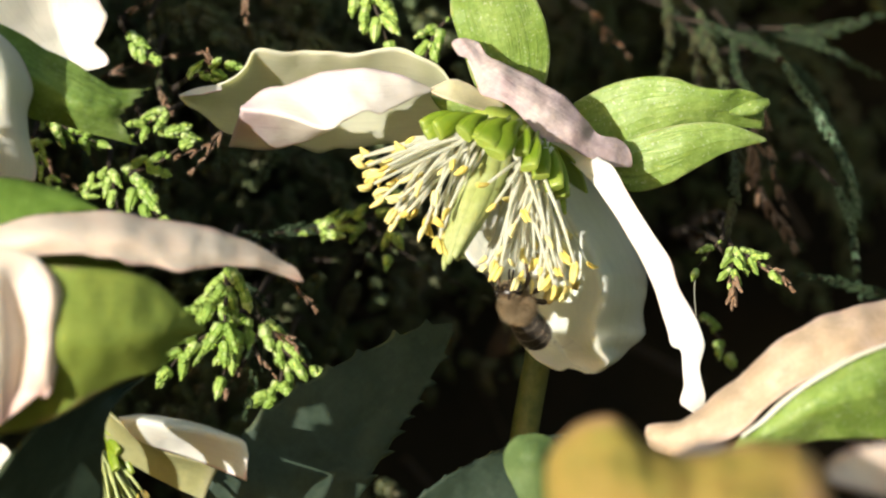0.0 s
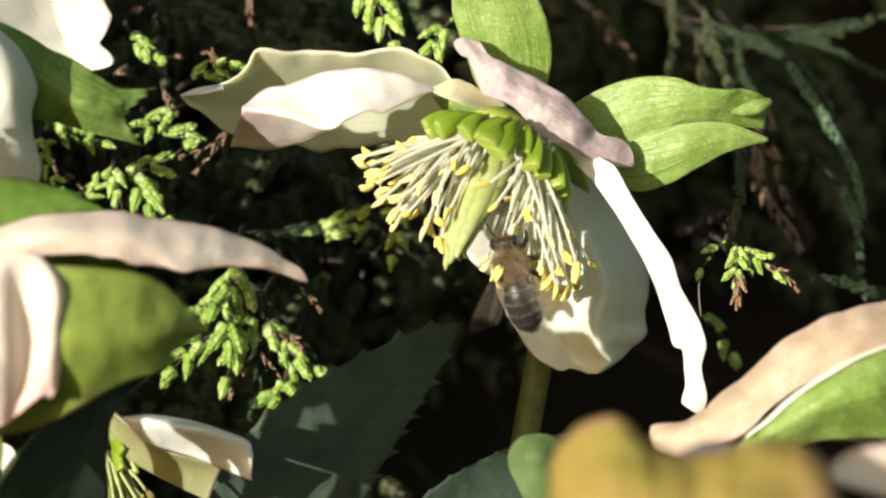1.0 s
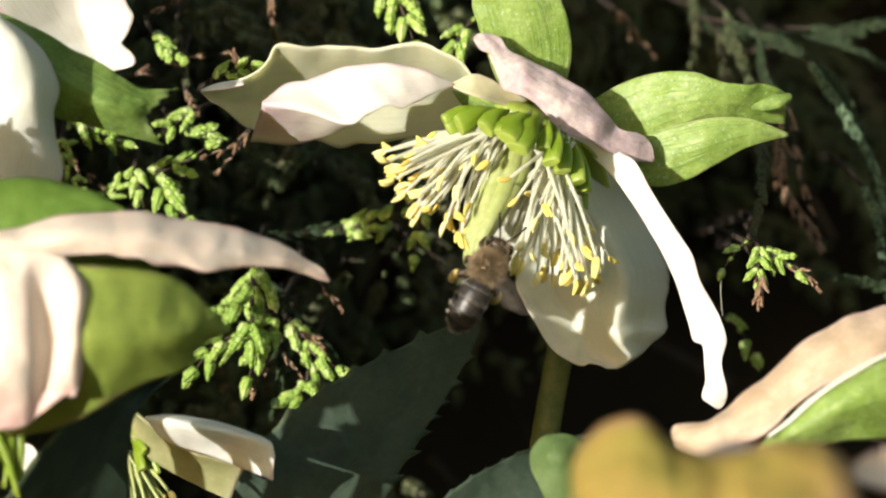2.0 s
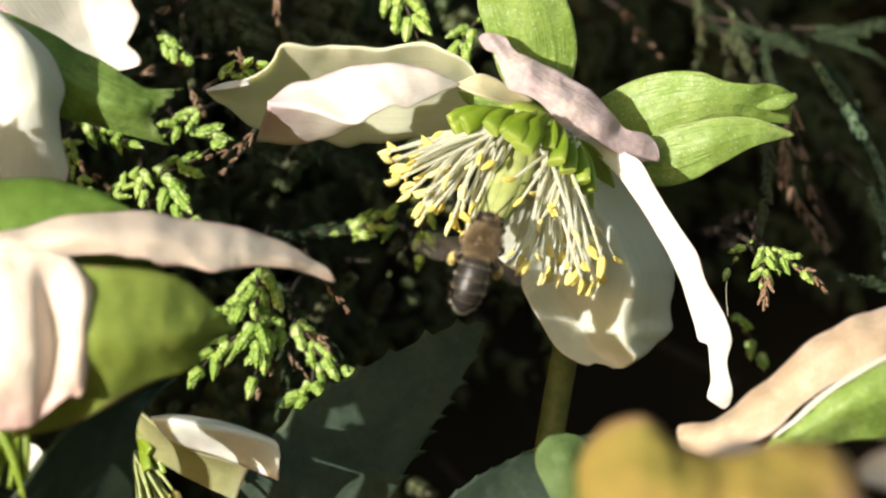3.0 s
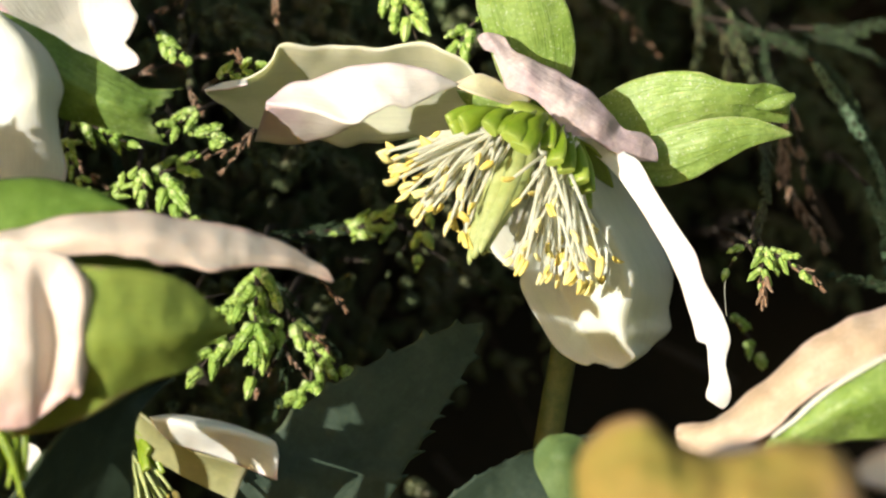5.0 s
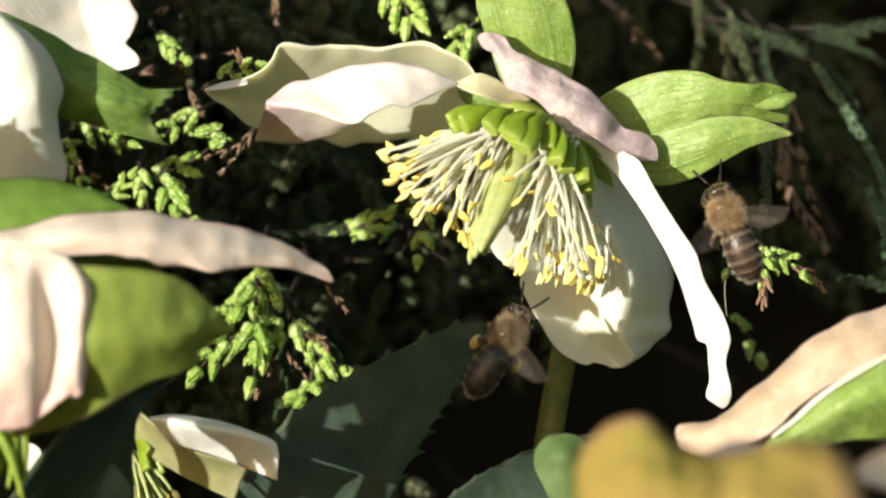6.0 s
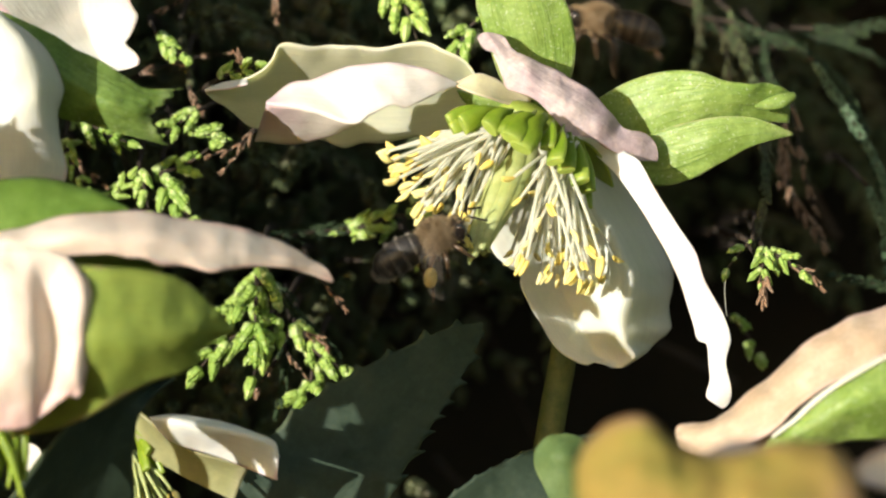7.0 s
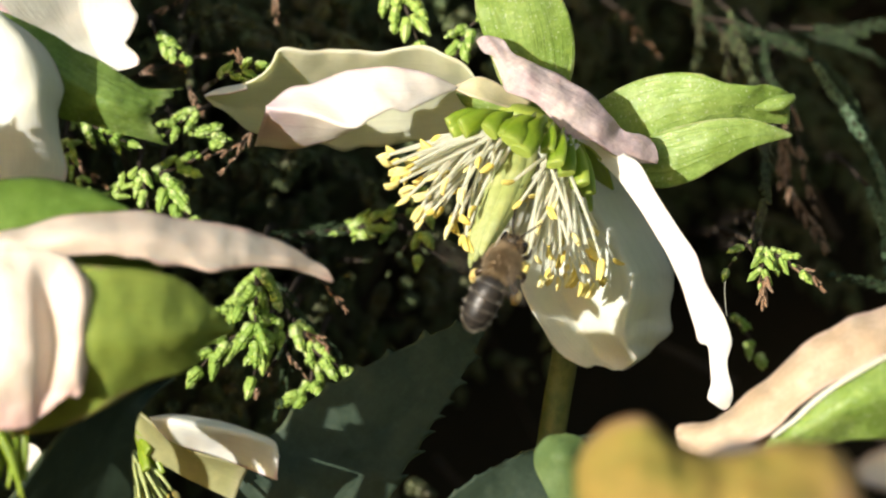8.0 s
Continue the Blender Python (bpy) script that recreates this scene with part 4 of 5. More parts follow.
    part("sepal", loft([
        [(-34.86, -20, -19.98), (-31.77, -20, -19.71), (-28.45, -19.5, -20.2), (-25.12, -19, -20.96), (-22.43, -19, -21.9), (-20.15, -19, -22.97), (-19.64, -20, -24.47)],
        [(-34.65, -21, -20.07), (-31.61, -22.5, -20.41), (-28.28, -22.5, -21.14), (-24.97, -22, -21.7), (-22.32, -21.5, -22.52), (-20.2, -21, -23.35), (-19.62, -20.5, -24.84)],
        [(-34.52, -21, -20.34), (-32.71, -20, -22.46), (-29.82, -19, -23.78), (-27.16, -18.5, -24.54), (-24.47, -18.5, -25.62), (-21.76, -19, -26.66), (-19.71, -20, -27.42)]],
        ruffle=0.12, waves=3.0, nu=48, nv=26, seed=41, wrinkle=0.15), WHITE, fl, "white sepal, sunlit along the top", 0.3)
    part("sepal", loft([
        [(-37.7, -16, -18.45), (-35.13, -18, -20.26), (-31.26, -17.5, -23.38), (-27.24, -17, -24.88), (-23.24, -16, -26.01)],
        [(-37.17, -14, -21.91), (-35.41, -14, -24.76), (-31.48, -14, -27.2), (-27.74, -14, -28.97), (-25.1, -14, -30.19)]], bulge=0.6, nu=30, nv=16, seed=42, wrinkle=0.12), STRAW, fl, "shaded olive-yellow sepal", 0.3)
    part("sepal", sheet([(-50.27, -16, -23.58), (-48.92, -16, -24.59), (-48.78, -16, -27.3)], (0.8, 1.6, 0.6), (0.6, 0.9, 0.4), [(1, 0, 0.3)], nu=16, nv=10, seed=43), WHITE, fl, "torn pale sepal", 0.3)
    part("sepal", sheet([(-37.52, -13, -18.96), (-36.22, -14, -20.96), (-34.12, -15, -22.61)], (0.4, 1.4, 0.5), (0.3, 1.1, 0.5), [(0.8, 0.1, 0.5)], nu=16, nv=8, seed=44), OLIVE, fl, "small green sepal tip", 0.3)
    for base, tip in (((-37.59, -12, -22.41), (-35.34, -15, -24.31)), ((-37.05, -12, -22.75), (-35.61, -15, -26.34)), ((-36.37, -12, -23.09), (-33.92, -14, -26.93)), ((-36.64, -13, -22.02), (-33.44, -15, -23.29))):
        nectary(fl, base, tip, 0.7)
    for k in range(14):
        base = np.array((-37.39, -12, -24.45)) + np.array((rng.uniform(-1, 1), rng.uniform(-1, 1), 0))
        tip = np.array((-34.6, -13, -30.52)) + np.array((rng.uniform(-3, 3), rng.uniform(-2, 2), rng.uniform(-3, 1.5)))
        stamen(rng, fl, base, tip, (0.3, -0.5, 0), rng.uniform(0.3, 1.0), 0.8, CARPEL)
    part("stem", tube([(-38.37, -8, -22.24), (-39, -2, -35), (-40, 2, -140), (-36, 4, -358)], (1.3, 1.4, 1.6, 2.0), 10, 30), STEM, fl)
    return fl


def right_flower():
    fl = thing("hellebore_flower", "fading hellebore with peach-brown and green sepals", "flower", "hellebore flowers")
    part("sepal", loft([
        [(26.73, -36, -21.22), (27.25, -36, -20.18), (30.63, -36, -19.92), (32.96, -36, -18.36), (36.08, -36, -15.77), (39.32, -36, -12.91), (42.57, -36, -10.32), (46.55, -35, -8.19), (49.58, -34, -7.04), (54.69, -32, -5.95), (60.17, -30, -5.72)],
        [(26.68, -37, -21.43), (29.47, -38, -21.26), (34.58, -38.8, -18.64), (39.72, -39, -14.77), (44.24, -39, -11.86), (50.2, -37.5, -9.31), (59.74, -33.5, -7.76)],
        [(26.81, -37, -21.82), (27.45, -37, -22.86), (30.63, -38, -23.71), (33.66, -39, -22.38), (35.82, -39.5, -21.71), (37.84, -40, -20.53), (39.77, -40, -18.73), (42.21, -40, -16.67), (44.79, -40, -14.99), (48, -40, -13.19), (51.33, -39, -12.06), (59.44, -36, -10.32)]],
        ruffle=0.15, waves=3.0, nu=60, nv=22, seed=51, wrinkle=0.2), PEACH, fl, "peach-brown ageing sepal", 0.3)
    part("sepal", loft([
        [(35.86, -44, -22.65), (37.57, -45, -20.7), (39.27, -46, -19.25), (41.13, -46.5, -17.39), (43.5, -47, -15.54), (46.67, -47, -13.63), (49.95, -46, -11.95), (55.26, -44, -10.15), (59.98, -42, -9.55)],
        [(35.86, -44, -22.78), (39.7, -47, -20.74), (43.36, -48.5, -18.65), (47.1, -49, -16.86), (51.63, -48, -15.76), (59.73, -44, -15.25)],
        [(35.86, -44, -22.91), (39.86, -45, -22.61), (43.68, -45, -21.97), (47.5, -45, -21.46), (52.07, -44, -21.38), (59.98, -42, -21.72)]],
        ruffle=0.15, waves=2.0, nu=52, nv=24, seed=52, wrinkle=0.16), LIME, fl, "bright green sepal with pale veins", 0.3)
    part("sepal", loft([
        [(36.94, -46.5, -20.88), (39.19, -47, -19.09), (41.06, -47.4, -17.23), (43.43, -47.8, -15.38), (46.59, -47.8, -13.48), (49.86, -46.8, -11.8), (55.17, -44.8, -10)],
        [(36.94, -46.5, -21.27), (39.36, -47.2, -19.52), (41.27, -47.8, -17.73), (43.58, -48.2, -15.81), (46.68, -48.2, -13.92), (49.95, -47.2, -12.23), (55.15, -45, -10.32)]], nu=40, nv=6, seed=53, wrinkle=0.06), CREAM, fl, "pale rolled rim of the green sepal", 0.25)
    part("receptacle", ball(place((63.85, -32, -16.94)), (0.006, 0.006, 0.006)), NECTAR, fl)
    part("stem", tube([(63.85, -32, -16.94), (70, -26, -40), (64, -16, -150), (50, -10, -358)], (1.6, 1.8, 2.0, 2.4), 10, 30), STEM, fl)
    return fl


def near_flower():
    fl = thing("hellebore_flower", "yellowing hellebore flower close to the lens", "flower", "hellebore flowers")
    part("sepal", loft([
        [(12.53, -140, -22.36), (12.74, -140, -19.05), (14.43, -141, -16.06), (16.62, -142, -15.05), (18.75, -142, -15.66), (20.68, -142, -17.28), (23.87, -142, -18.5), (27.67, -142, -17.99), (31.22, -142, -17.33), (34.35, -141, -17.73), (36.58, -140, -18.9), (37.39, -140, -22.87)],
        [(12.7, -150, -27.23), (18.06, -152, -27.08), (23.98, -152, -27.58), (30.39, -152, -27.08), (36.01, -150, -26.74)]], bulge=-1.5, ruffle=0.2, waves=3.0, nu=60, nv=24, seed=61, wrinkle=0.3), YELLOWED, fl, "yellowed sepal with a pinkish rim", 0.3)
    part("sepal", sheet([(38.02, -132, -20.75), (40.26, -133, -20.18), (44.53, -132, -20.23)], (0.6, 2.0, 3.0), (0.6, 1.6, 2.4), [(0, 0.2, 0.98)], cup=0.4, nu=20, nv=10, seed=62), PALE, fl, "pale pink sepal tip", 0.3)
    part("sepal", loft([
        [(23.96, -128, -19.18), (25.54, -128, -18.34), (27.64, -128, -17.92), (29.74, -128, -18.34)],
        [(23.32, -130, -21.38), (25.34, -131, -21.33), (27.43, -131, -21.33), (30.12, -130, -21.38)]], bulge=-0.6, nu=24, nv=12, seed=63, wrinkle=0.15), ROSY, fl, "rosy rim of a sepal behind", 0.3)
    part("receptacle", ball(place((27.96, -138, -36.7)), (0.006, 0.006, 0.005)), NECTAR, fl)
    part("stem", tube([(27.96, -138, -36.7), (20, -134, -60), (18, -120, -200), (16, -100, -358)], (1.6, 1.8, 2.0, 2.4), 10, 30), STEM, fl)
    return fl


def leaf(label, blade, material, foot):
    """A leaf blade on its stalk, which rises from the soil to foot."""
    lf = thing("hellebore_leaf", label, "leaf", "hellebore leaves")
    part("blade", blade, material, lf, "", 0.4)
    e = foot
    part("petiole", tube([e, (e[0] * 0.9, e[1] + 6, e[2] - 40), (e[0] * 0.7, e[1] + 14, -200), (e[0] * 0.6, e[1] + 20, -358)], (0.9, 1.3, 1.6, 2.0), 8, 24), STEM, lf)
    return lf


side_flower()
upper_flower()
low_flower()
right_flower()
near_flower()
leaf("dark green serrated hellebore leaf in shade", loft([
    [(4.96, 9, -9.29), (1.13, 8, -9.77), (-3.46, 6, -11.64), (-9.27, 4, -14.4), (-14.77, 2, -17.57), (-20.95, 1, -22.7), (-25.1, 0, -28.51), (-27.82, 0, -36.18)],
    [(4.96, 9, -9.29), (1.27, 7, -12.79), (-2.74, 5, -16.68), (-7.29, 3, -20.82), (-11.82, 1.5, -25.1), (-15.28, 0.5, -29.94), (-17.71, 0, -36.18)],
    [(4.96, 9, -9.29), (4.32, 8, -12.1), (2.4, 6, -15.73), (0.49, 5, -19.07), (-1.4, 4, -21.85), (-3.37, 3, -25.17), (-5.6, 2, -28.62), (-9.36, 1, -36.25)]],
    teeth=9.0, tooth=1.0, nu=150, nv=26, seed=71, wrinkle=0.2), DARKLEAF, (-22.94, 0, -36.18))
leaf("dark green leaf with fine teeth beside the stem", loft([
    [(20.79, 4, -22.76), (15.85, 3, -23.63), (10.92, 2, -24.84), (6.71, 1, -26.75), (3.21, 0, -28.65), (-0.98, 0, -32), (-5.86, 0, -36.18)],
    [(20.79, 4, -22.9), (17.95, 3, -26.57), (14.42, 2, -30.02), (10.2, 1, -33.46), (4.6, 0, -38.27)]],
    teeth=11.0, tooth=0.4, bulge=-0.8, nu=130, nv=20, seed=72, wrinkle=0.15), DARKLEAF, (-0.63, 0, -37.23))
leaf("rounded light green young leaf", loft([
    [(13.86, -30, -21.55), (11.89, -30, -22.07), (10.71, -30, -23.58), (10.77, -30, -25.55), (11.67, -31, -27.6), (13.5, -31, -31.4)],
    [(14.19, -30, -21.55), (13.8, -32, -23.49), (14.13, -32, -26.1), (15.14, -31, -31.4)],
    [(14.52, -30, -21.55), (16.16, -30, -22.27), (17.21, -30, -24.24), (17.6, -30, -26.87), (17.44, -31, -31.4)]], nu=40, nv=22, seed=73, wrinkle=0.15), YOUNG, (15.34, -31, -31.4))
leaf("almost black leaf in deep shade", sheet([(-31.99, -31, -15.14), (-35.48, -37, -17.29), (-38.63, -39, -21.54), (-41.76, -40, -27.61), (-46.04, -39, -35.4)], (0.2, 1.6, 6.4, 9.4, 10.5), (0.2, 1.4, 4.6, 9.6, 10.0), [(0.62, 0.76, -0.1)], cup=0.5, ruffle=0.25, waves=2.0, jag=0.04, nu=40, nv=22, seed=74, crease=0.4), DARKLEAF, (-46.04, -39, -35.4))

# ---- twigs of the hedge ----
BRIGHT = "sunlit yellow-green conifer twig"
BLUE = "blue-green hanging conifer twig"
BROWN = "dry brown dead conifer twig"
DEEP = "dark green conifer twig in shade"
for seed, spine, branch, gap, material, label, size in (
        (1, [(-6.88, 26, 35.21), (-5.04, 25, 31.49), (-3.35, 24, 26.91)], 4.0, 1.9, SPRIG_LIT, BRIGHT, 1.0),
        (2, [(4.83, 26, 30.08), (2.78, 25, 27.84), (1.53, 24, 24.5)], 3.0, 1.9, SPRIG_LIT, BRIGHT, 0.9),
        (3, [(-37.39, 28, 27.99), (-35.93, 28, 26.52), (-34.17, 27, 25.3)], 1.5, 1.6, SPRIG_LIT, BRIGHT, 0.8),
        (4, [(-34.08, 40, 24.85), (-33.33, 40, 21.85), (-32.52, 39, 18.81)], 1.8, 1.8, BLUISH_SHADED, DEEP, 0.9),
        (5, [(-45.9, 20, 16.58), (-43.36, 20, 14.91), (-40.47, 20, 13.68)], 2.0, 1.5, SPRIG_LIT, BRIGHT, 0.8),
        (6, [(-34.76, 27, 16.57), (-32.5, 26, 15.08), (-30.1, 25, 14.69)], 2.6, 1.7, SPRIG_LIT, BRIGHT, 0.9),
        (7, [(-37.62, 26, 9.59), (-33.17, 25, 11.03), (-30.19, 24, 13.05)], 2.4, 1.8, SPRIG_LIT, BRIGHT, 0.9),
        (8, [(-36.39, 24, 9.55), (-35.23, 23, 6.99), (-32.63, 22, 4.07)], 3.0, 1.7, SPRIG_LIT, BRIGHT, 1.0),
        (9, [(-39.31, 24, 10.28), (-38.8, 24, 8.82), (-38, 23, 5.02)], 1.6, 1.7, SPRIG_LIT, BRIGHT, 0.8),
        (10, [(-28.46, 12, 21.47), (-26.27, 11, 22.28), (-23.73, 10, 22.95)], 1.6, 1.4, SPRIG_LIT, BRIGHT, 0.8),
        (11, [(-23.66, 42, 1.58), (-13.84, 41, 2.71), (-5.18, 40, 4.73)], 2.4, 2.6, BLUISH_SHADED, DEEP, 1.0),
        (12, [(-12.31, 40, 2.33), (-9.29, 39, 3.45), (-5.09, 38, 4.56)], 1.6, 2.0, SPRIG_LIT, BRIGHT, 0.9),
        (13, [(-2.92, 38, 8.3), (-2.54, 38, 3.82), (-3.14, 37, -0.67)], 1.2, 2.2, SPRIG_LIT, BRIGHT, 0.9),
        (14, [(-23.91, 22, -2.11), (-24.08, 21, -7.18), (-24.18, 20, -11.51)], 4.0, 1.8, SPRIG_LIT, BRIGHT, 1.15),
        (15, [(-22.98, 26, -2.85), (-25.86, 25, -7.23), (-28.73, 24, -8.68)], 3.0, 1.9, SPRIG_LIT, BRIGHT, 1.0),
        (16, [(-21.44, 24, -8.68), (-22.86, 23, -11.57), (-24.41, 22, -16.28)], 2.4, 1.8, SPRIG_LIT, BRIGHT, 1.0),
        (17, [(-22.33, 28, -4.33), (-18.63, 27, -8.73), (-14.2, 26, -13.1)], 3.0, 2.0, BLUISH_SHADED, DEEP, 1.05),
        (18, [(-19.29, 25, -9.43), (-16.7, 24, -13.05), (-13.42, 24, -15.24)], 2.6, 1.9, SPRIG_LIT, BRIGHT, 1.0),
        (19, [(-25.82, 24, -10.87), (-28.68, 23, -12.3), (-31.17, 22, -15.19)], 2.4, 1.8, SPRIG_LIT, BRIGHT, 1.0),
        (20, [(-20.13, 28, -11.68), (-20.46, 27, -16.06), (-21.52, 26, -20.79)], 2.2, 2.1, BLUISH_SHADED, DEEP, 1.0),
        (21, [(-16.82, 28, -14.62), (-17.53, 27, -18.26), (-19.36, 27, -19.36)], 1.6, 2.0, SPRIG_LIT, BRIGHT, 0.9),
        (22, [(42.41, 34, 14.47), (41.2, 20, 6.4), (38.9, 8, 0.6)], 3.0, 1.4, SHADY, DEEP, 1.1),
        (23, [(38.36, 4, 1.12), (36.88, 3, -0.28), (35.27, 2, -2.38)], 1.2, 1.3, SPRIG_LIT, BRIGHT, 0.68),
        (24, [(39.69, 3, 0.07), (39.53, 1, -1.68), (39.11, 0, -4.11)], 1.8, 1.3, SPRIG_LIT, BRIGHT, 0.68),
        (25, [(40.39, 3, -0.28), (42.41, 2, -1.33), (44.16, 2, -2.73)], 1.8, 1.3, SPRIG_LIT, BRIGHT, 0.68),
        (26, [(38.53, 48, -9.06), (40.74, 47, -11.33), (42.19, 46, -13.96)], 1.6, 1.8, SPRIG_LIT, BRIGHT, 0.9),
        (27, [(40.81, 70, 31.72), (51.96, 62, 25.83), (56.83, 56, 17.84), (60.27, 52, 4.68)], 2.6, 2.0, BLUISH_SHADED, BLUE, 1.0),
        (28, [(50.83, 58, 25.65), (55.1, 54, 18.55), (58.92, 50, 10.77), (60.06, 50, 5.43)], 2.2, 1.1, BLUISH_LIT, "blue-green conifer twig with sunlight in its colour", 1.1),
        (29, [(46.82, 97, 31.52), (57.1, 92, 30.03), (66.51, 88, 25.35)], 2.8, 2.1, BLUISH_SHADED, BLUE, 1.0),
        (30, [(49.3, 97, 29.86), (55.64, 94, 31.36), (66.95, 92, 33.72)], 2.6, 2.1, BLUISH_SHADED, BLUE, 1.0),
        (31, [(64.26, 40, -6.68), (58.15, 39, -4.8), (51.92, 38, -3.52)], 2.4, 2.0, BLUISH_SHADED, BLUE, 1.0),
        (32, [(57.39, 50, 8.48), (59.19, 49, 3.13), (60.23, 48, -6.02)], 2.0, 1.1, BLUISH_LIT, "blue-green conifer twig with sunlight in its colour", 1.0),
        (33, [(37.19, 102, 35.94), (43.58, 98, 29.08), (46.59, 94, 19.84)], 2.4, 2.0, BLUISH_SHADED, BLUE, 1.0),
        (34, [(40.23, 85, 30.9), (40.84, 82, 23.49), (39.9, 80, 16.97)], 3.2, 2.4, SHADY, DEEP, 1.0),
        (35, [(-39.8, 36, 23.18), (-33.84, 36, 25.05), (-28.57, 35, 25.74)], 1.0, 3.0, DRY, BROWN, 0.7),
        # the next two twigs stand in for a dried stipule beside the sepal
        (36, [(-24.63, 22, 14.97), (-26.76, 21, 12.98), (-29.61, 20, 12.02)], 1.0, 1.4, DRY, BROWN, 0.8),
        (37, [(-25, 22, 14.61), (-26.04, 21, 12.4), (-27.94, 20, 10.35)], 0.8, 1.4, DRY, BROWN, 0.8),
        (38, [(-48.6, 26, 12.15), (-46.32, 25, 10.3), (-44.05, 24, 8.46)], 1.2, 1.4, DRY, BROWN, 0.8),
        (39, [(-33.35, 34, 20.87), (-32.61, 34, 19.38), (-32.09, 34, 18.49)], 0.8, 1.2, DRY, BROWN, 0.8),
        # this twig stands in for the dry papery tip of the peach sepal
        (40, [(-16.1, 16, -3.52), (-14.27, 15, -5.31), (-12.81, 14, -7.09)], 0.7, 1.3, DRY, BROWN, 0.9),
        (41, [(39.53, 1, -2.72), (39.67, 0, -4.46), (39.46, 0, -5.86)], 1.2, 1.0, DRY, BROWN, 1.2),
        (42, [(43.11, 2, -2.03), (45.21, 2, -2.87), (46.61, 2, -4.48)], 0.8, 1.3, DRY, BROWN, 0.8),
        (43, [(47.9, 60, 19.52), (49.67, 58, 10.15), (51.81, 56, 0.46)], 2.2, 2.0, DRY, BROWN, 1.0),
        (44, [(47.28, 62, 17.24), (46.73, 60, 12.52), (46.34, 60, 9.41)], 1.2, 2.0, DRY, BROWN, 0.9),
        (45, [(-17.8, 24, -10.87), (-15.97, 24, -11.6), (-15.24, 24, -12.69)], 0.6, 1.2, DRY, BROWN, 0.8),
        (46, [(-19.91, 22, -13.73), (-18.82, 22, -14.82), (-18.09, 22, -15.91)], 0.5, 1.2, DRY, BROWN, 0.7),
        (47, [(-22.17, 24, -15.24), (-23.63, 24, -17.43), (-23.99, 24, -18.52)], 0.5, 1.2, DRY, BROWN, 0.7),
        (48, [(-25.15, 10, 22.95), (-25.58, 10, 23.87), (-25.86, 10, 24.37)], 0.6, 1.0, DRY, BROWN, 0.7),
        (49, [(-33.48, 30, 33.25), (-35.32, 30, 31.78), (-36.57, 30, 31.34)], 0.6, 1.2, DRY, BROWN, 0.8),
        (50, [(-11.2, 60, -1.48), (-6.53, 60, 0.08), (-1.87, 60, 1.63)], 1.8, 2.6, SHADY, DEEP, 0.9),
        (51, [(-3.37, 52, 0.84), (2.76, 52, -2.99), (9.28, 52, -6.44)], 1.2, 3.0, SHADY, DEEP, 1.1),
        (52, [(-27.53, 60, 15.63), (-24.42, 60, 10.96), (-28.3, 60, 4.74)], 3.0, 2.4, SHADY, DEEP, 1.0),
        (53, [(-43.84, 40, 12.84), (-43.09, 40, 9.83), (-44.59, 40, 6.08)], 2.0, 1.8, BLUISH_SHADED, DEEP, 0.9),
        (54, [(-50.62, 32, 13.39), (-49.51, 32, 14.87), (-47.66, 32, 16.72)], 1.8, 1.6, SPRIG_LIT, BRIGHT, 0.8),
        (56, [(-46.94, 22, 16.57), (-44.25, 22, 15.48), (-41.56, 22, 14.02)], 1.8, 1.3, SPRIG_LIT, BRIGHT, 0.62),
        (57, [(-31.77, 26, 17.93), (-33.76, 25, 16.59), (-35.88, 24, 14.8)], 2.0, 1.5, SPRIG_LIT, BRIGHT, 0.75),
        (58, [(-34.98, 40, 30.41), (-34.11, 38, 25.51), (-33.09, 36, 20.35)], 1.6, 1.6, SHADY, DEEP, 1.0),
        (59, [(-44.05, 24, 6.2), (-42.3, 24, 7.22), (-40.69, 24, 9.12)], 1.6, 1.4, SPRIG_LIT, BRIGHT, 0.6),
        (60, [(-48.83, 22, 14.17), (-47.81, 22, 10.83), (-45.84, 21, 7.91)], 1.4, 1.4, SPRIG_LIT, BRIGHT, 0.55),
        (61, [(-6.35, 44, 3.7), (-9.36, 43, 3.25), (-13.11, 42, 2.49)], 1.6, 1.6, SPRIG_LIT, BRIGHT, 0.8),
        (62, [(-2.96, 46, 8.42), (-3.71, 45, 3.11), (-7.13, 46, -2.96)], 1.4, 2.0, SHADY, DEEP, 0.9),
        (63, [(36.64, 90, 36.88), (37.01, 88, 31.06), (36.07, 86, 25.1)], 2.0, 1.6, SHADY, DEEP, 1.1),
        (64, [(40.7, 80, 33.86), (42.33, 78, 28.14), (44.26, 76, 22.77)], 2.4, 1.6, SHADY, DEEP, 1.1),
        (65, [(26.1, 96, 34.77), (28.32, 94, 31.2), (30.74, 93, 28.68)], 1.6, 2.0, DRY, BROWN, 0.9),
        (66, [(45.23, 74, 30.34), (45.87, 72, 24.68), (48.57, 70, 20.01)], 2.0, 1.5, BLUISH_SHADED, BLUE, 1.0),
        (67, [(47.14, 66, 15.79), (47.91, 64, 8.69), (52.12, 62, 1.25)], 2.0, 1.5, DRY, BROWN, 1.3),
        (68, [(52.77, 80, 31.45), (57.4, 78, 30.54), (63.6, 76, 32.04)], 2.2, 1.6, BLUISH_SHADED, BLUE, 1.0),
        (55, [(-22.82, 40, 34.61), (-22.45, 40, 33.11), (-22.22, 40, 30.86)], 1.0, 1.6, DRY, BROWN, 0.8)):
    conifer_twig(seed, spine, branch, gap, material, label, size)

# a thread of spider silk hangs from the sunlit twig
silk = thing("spider_silk", "single grey spider thread hanging from a twig", "thread")
part("thread", tube([(35.27, 2, -2.38), (34.85, 2, -4.83), (35.13, 3, -8.34)], (0.06, 0.05, 0.05), 5, 10), FILAMENT, silk)


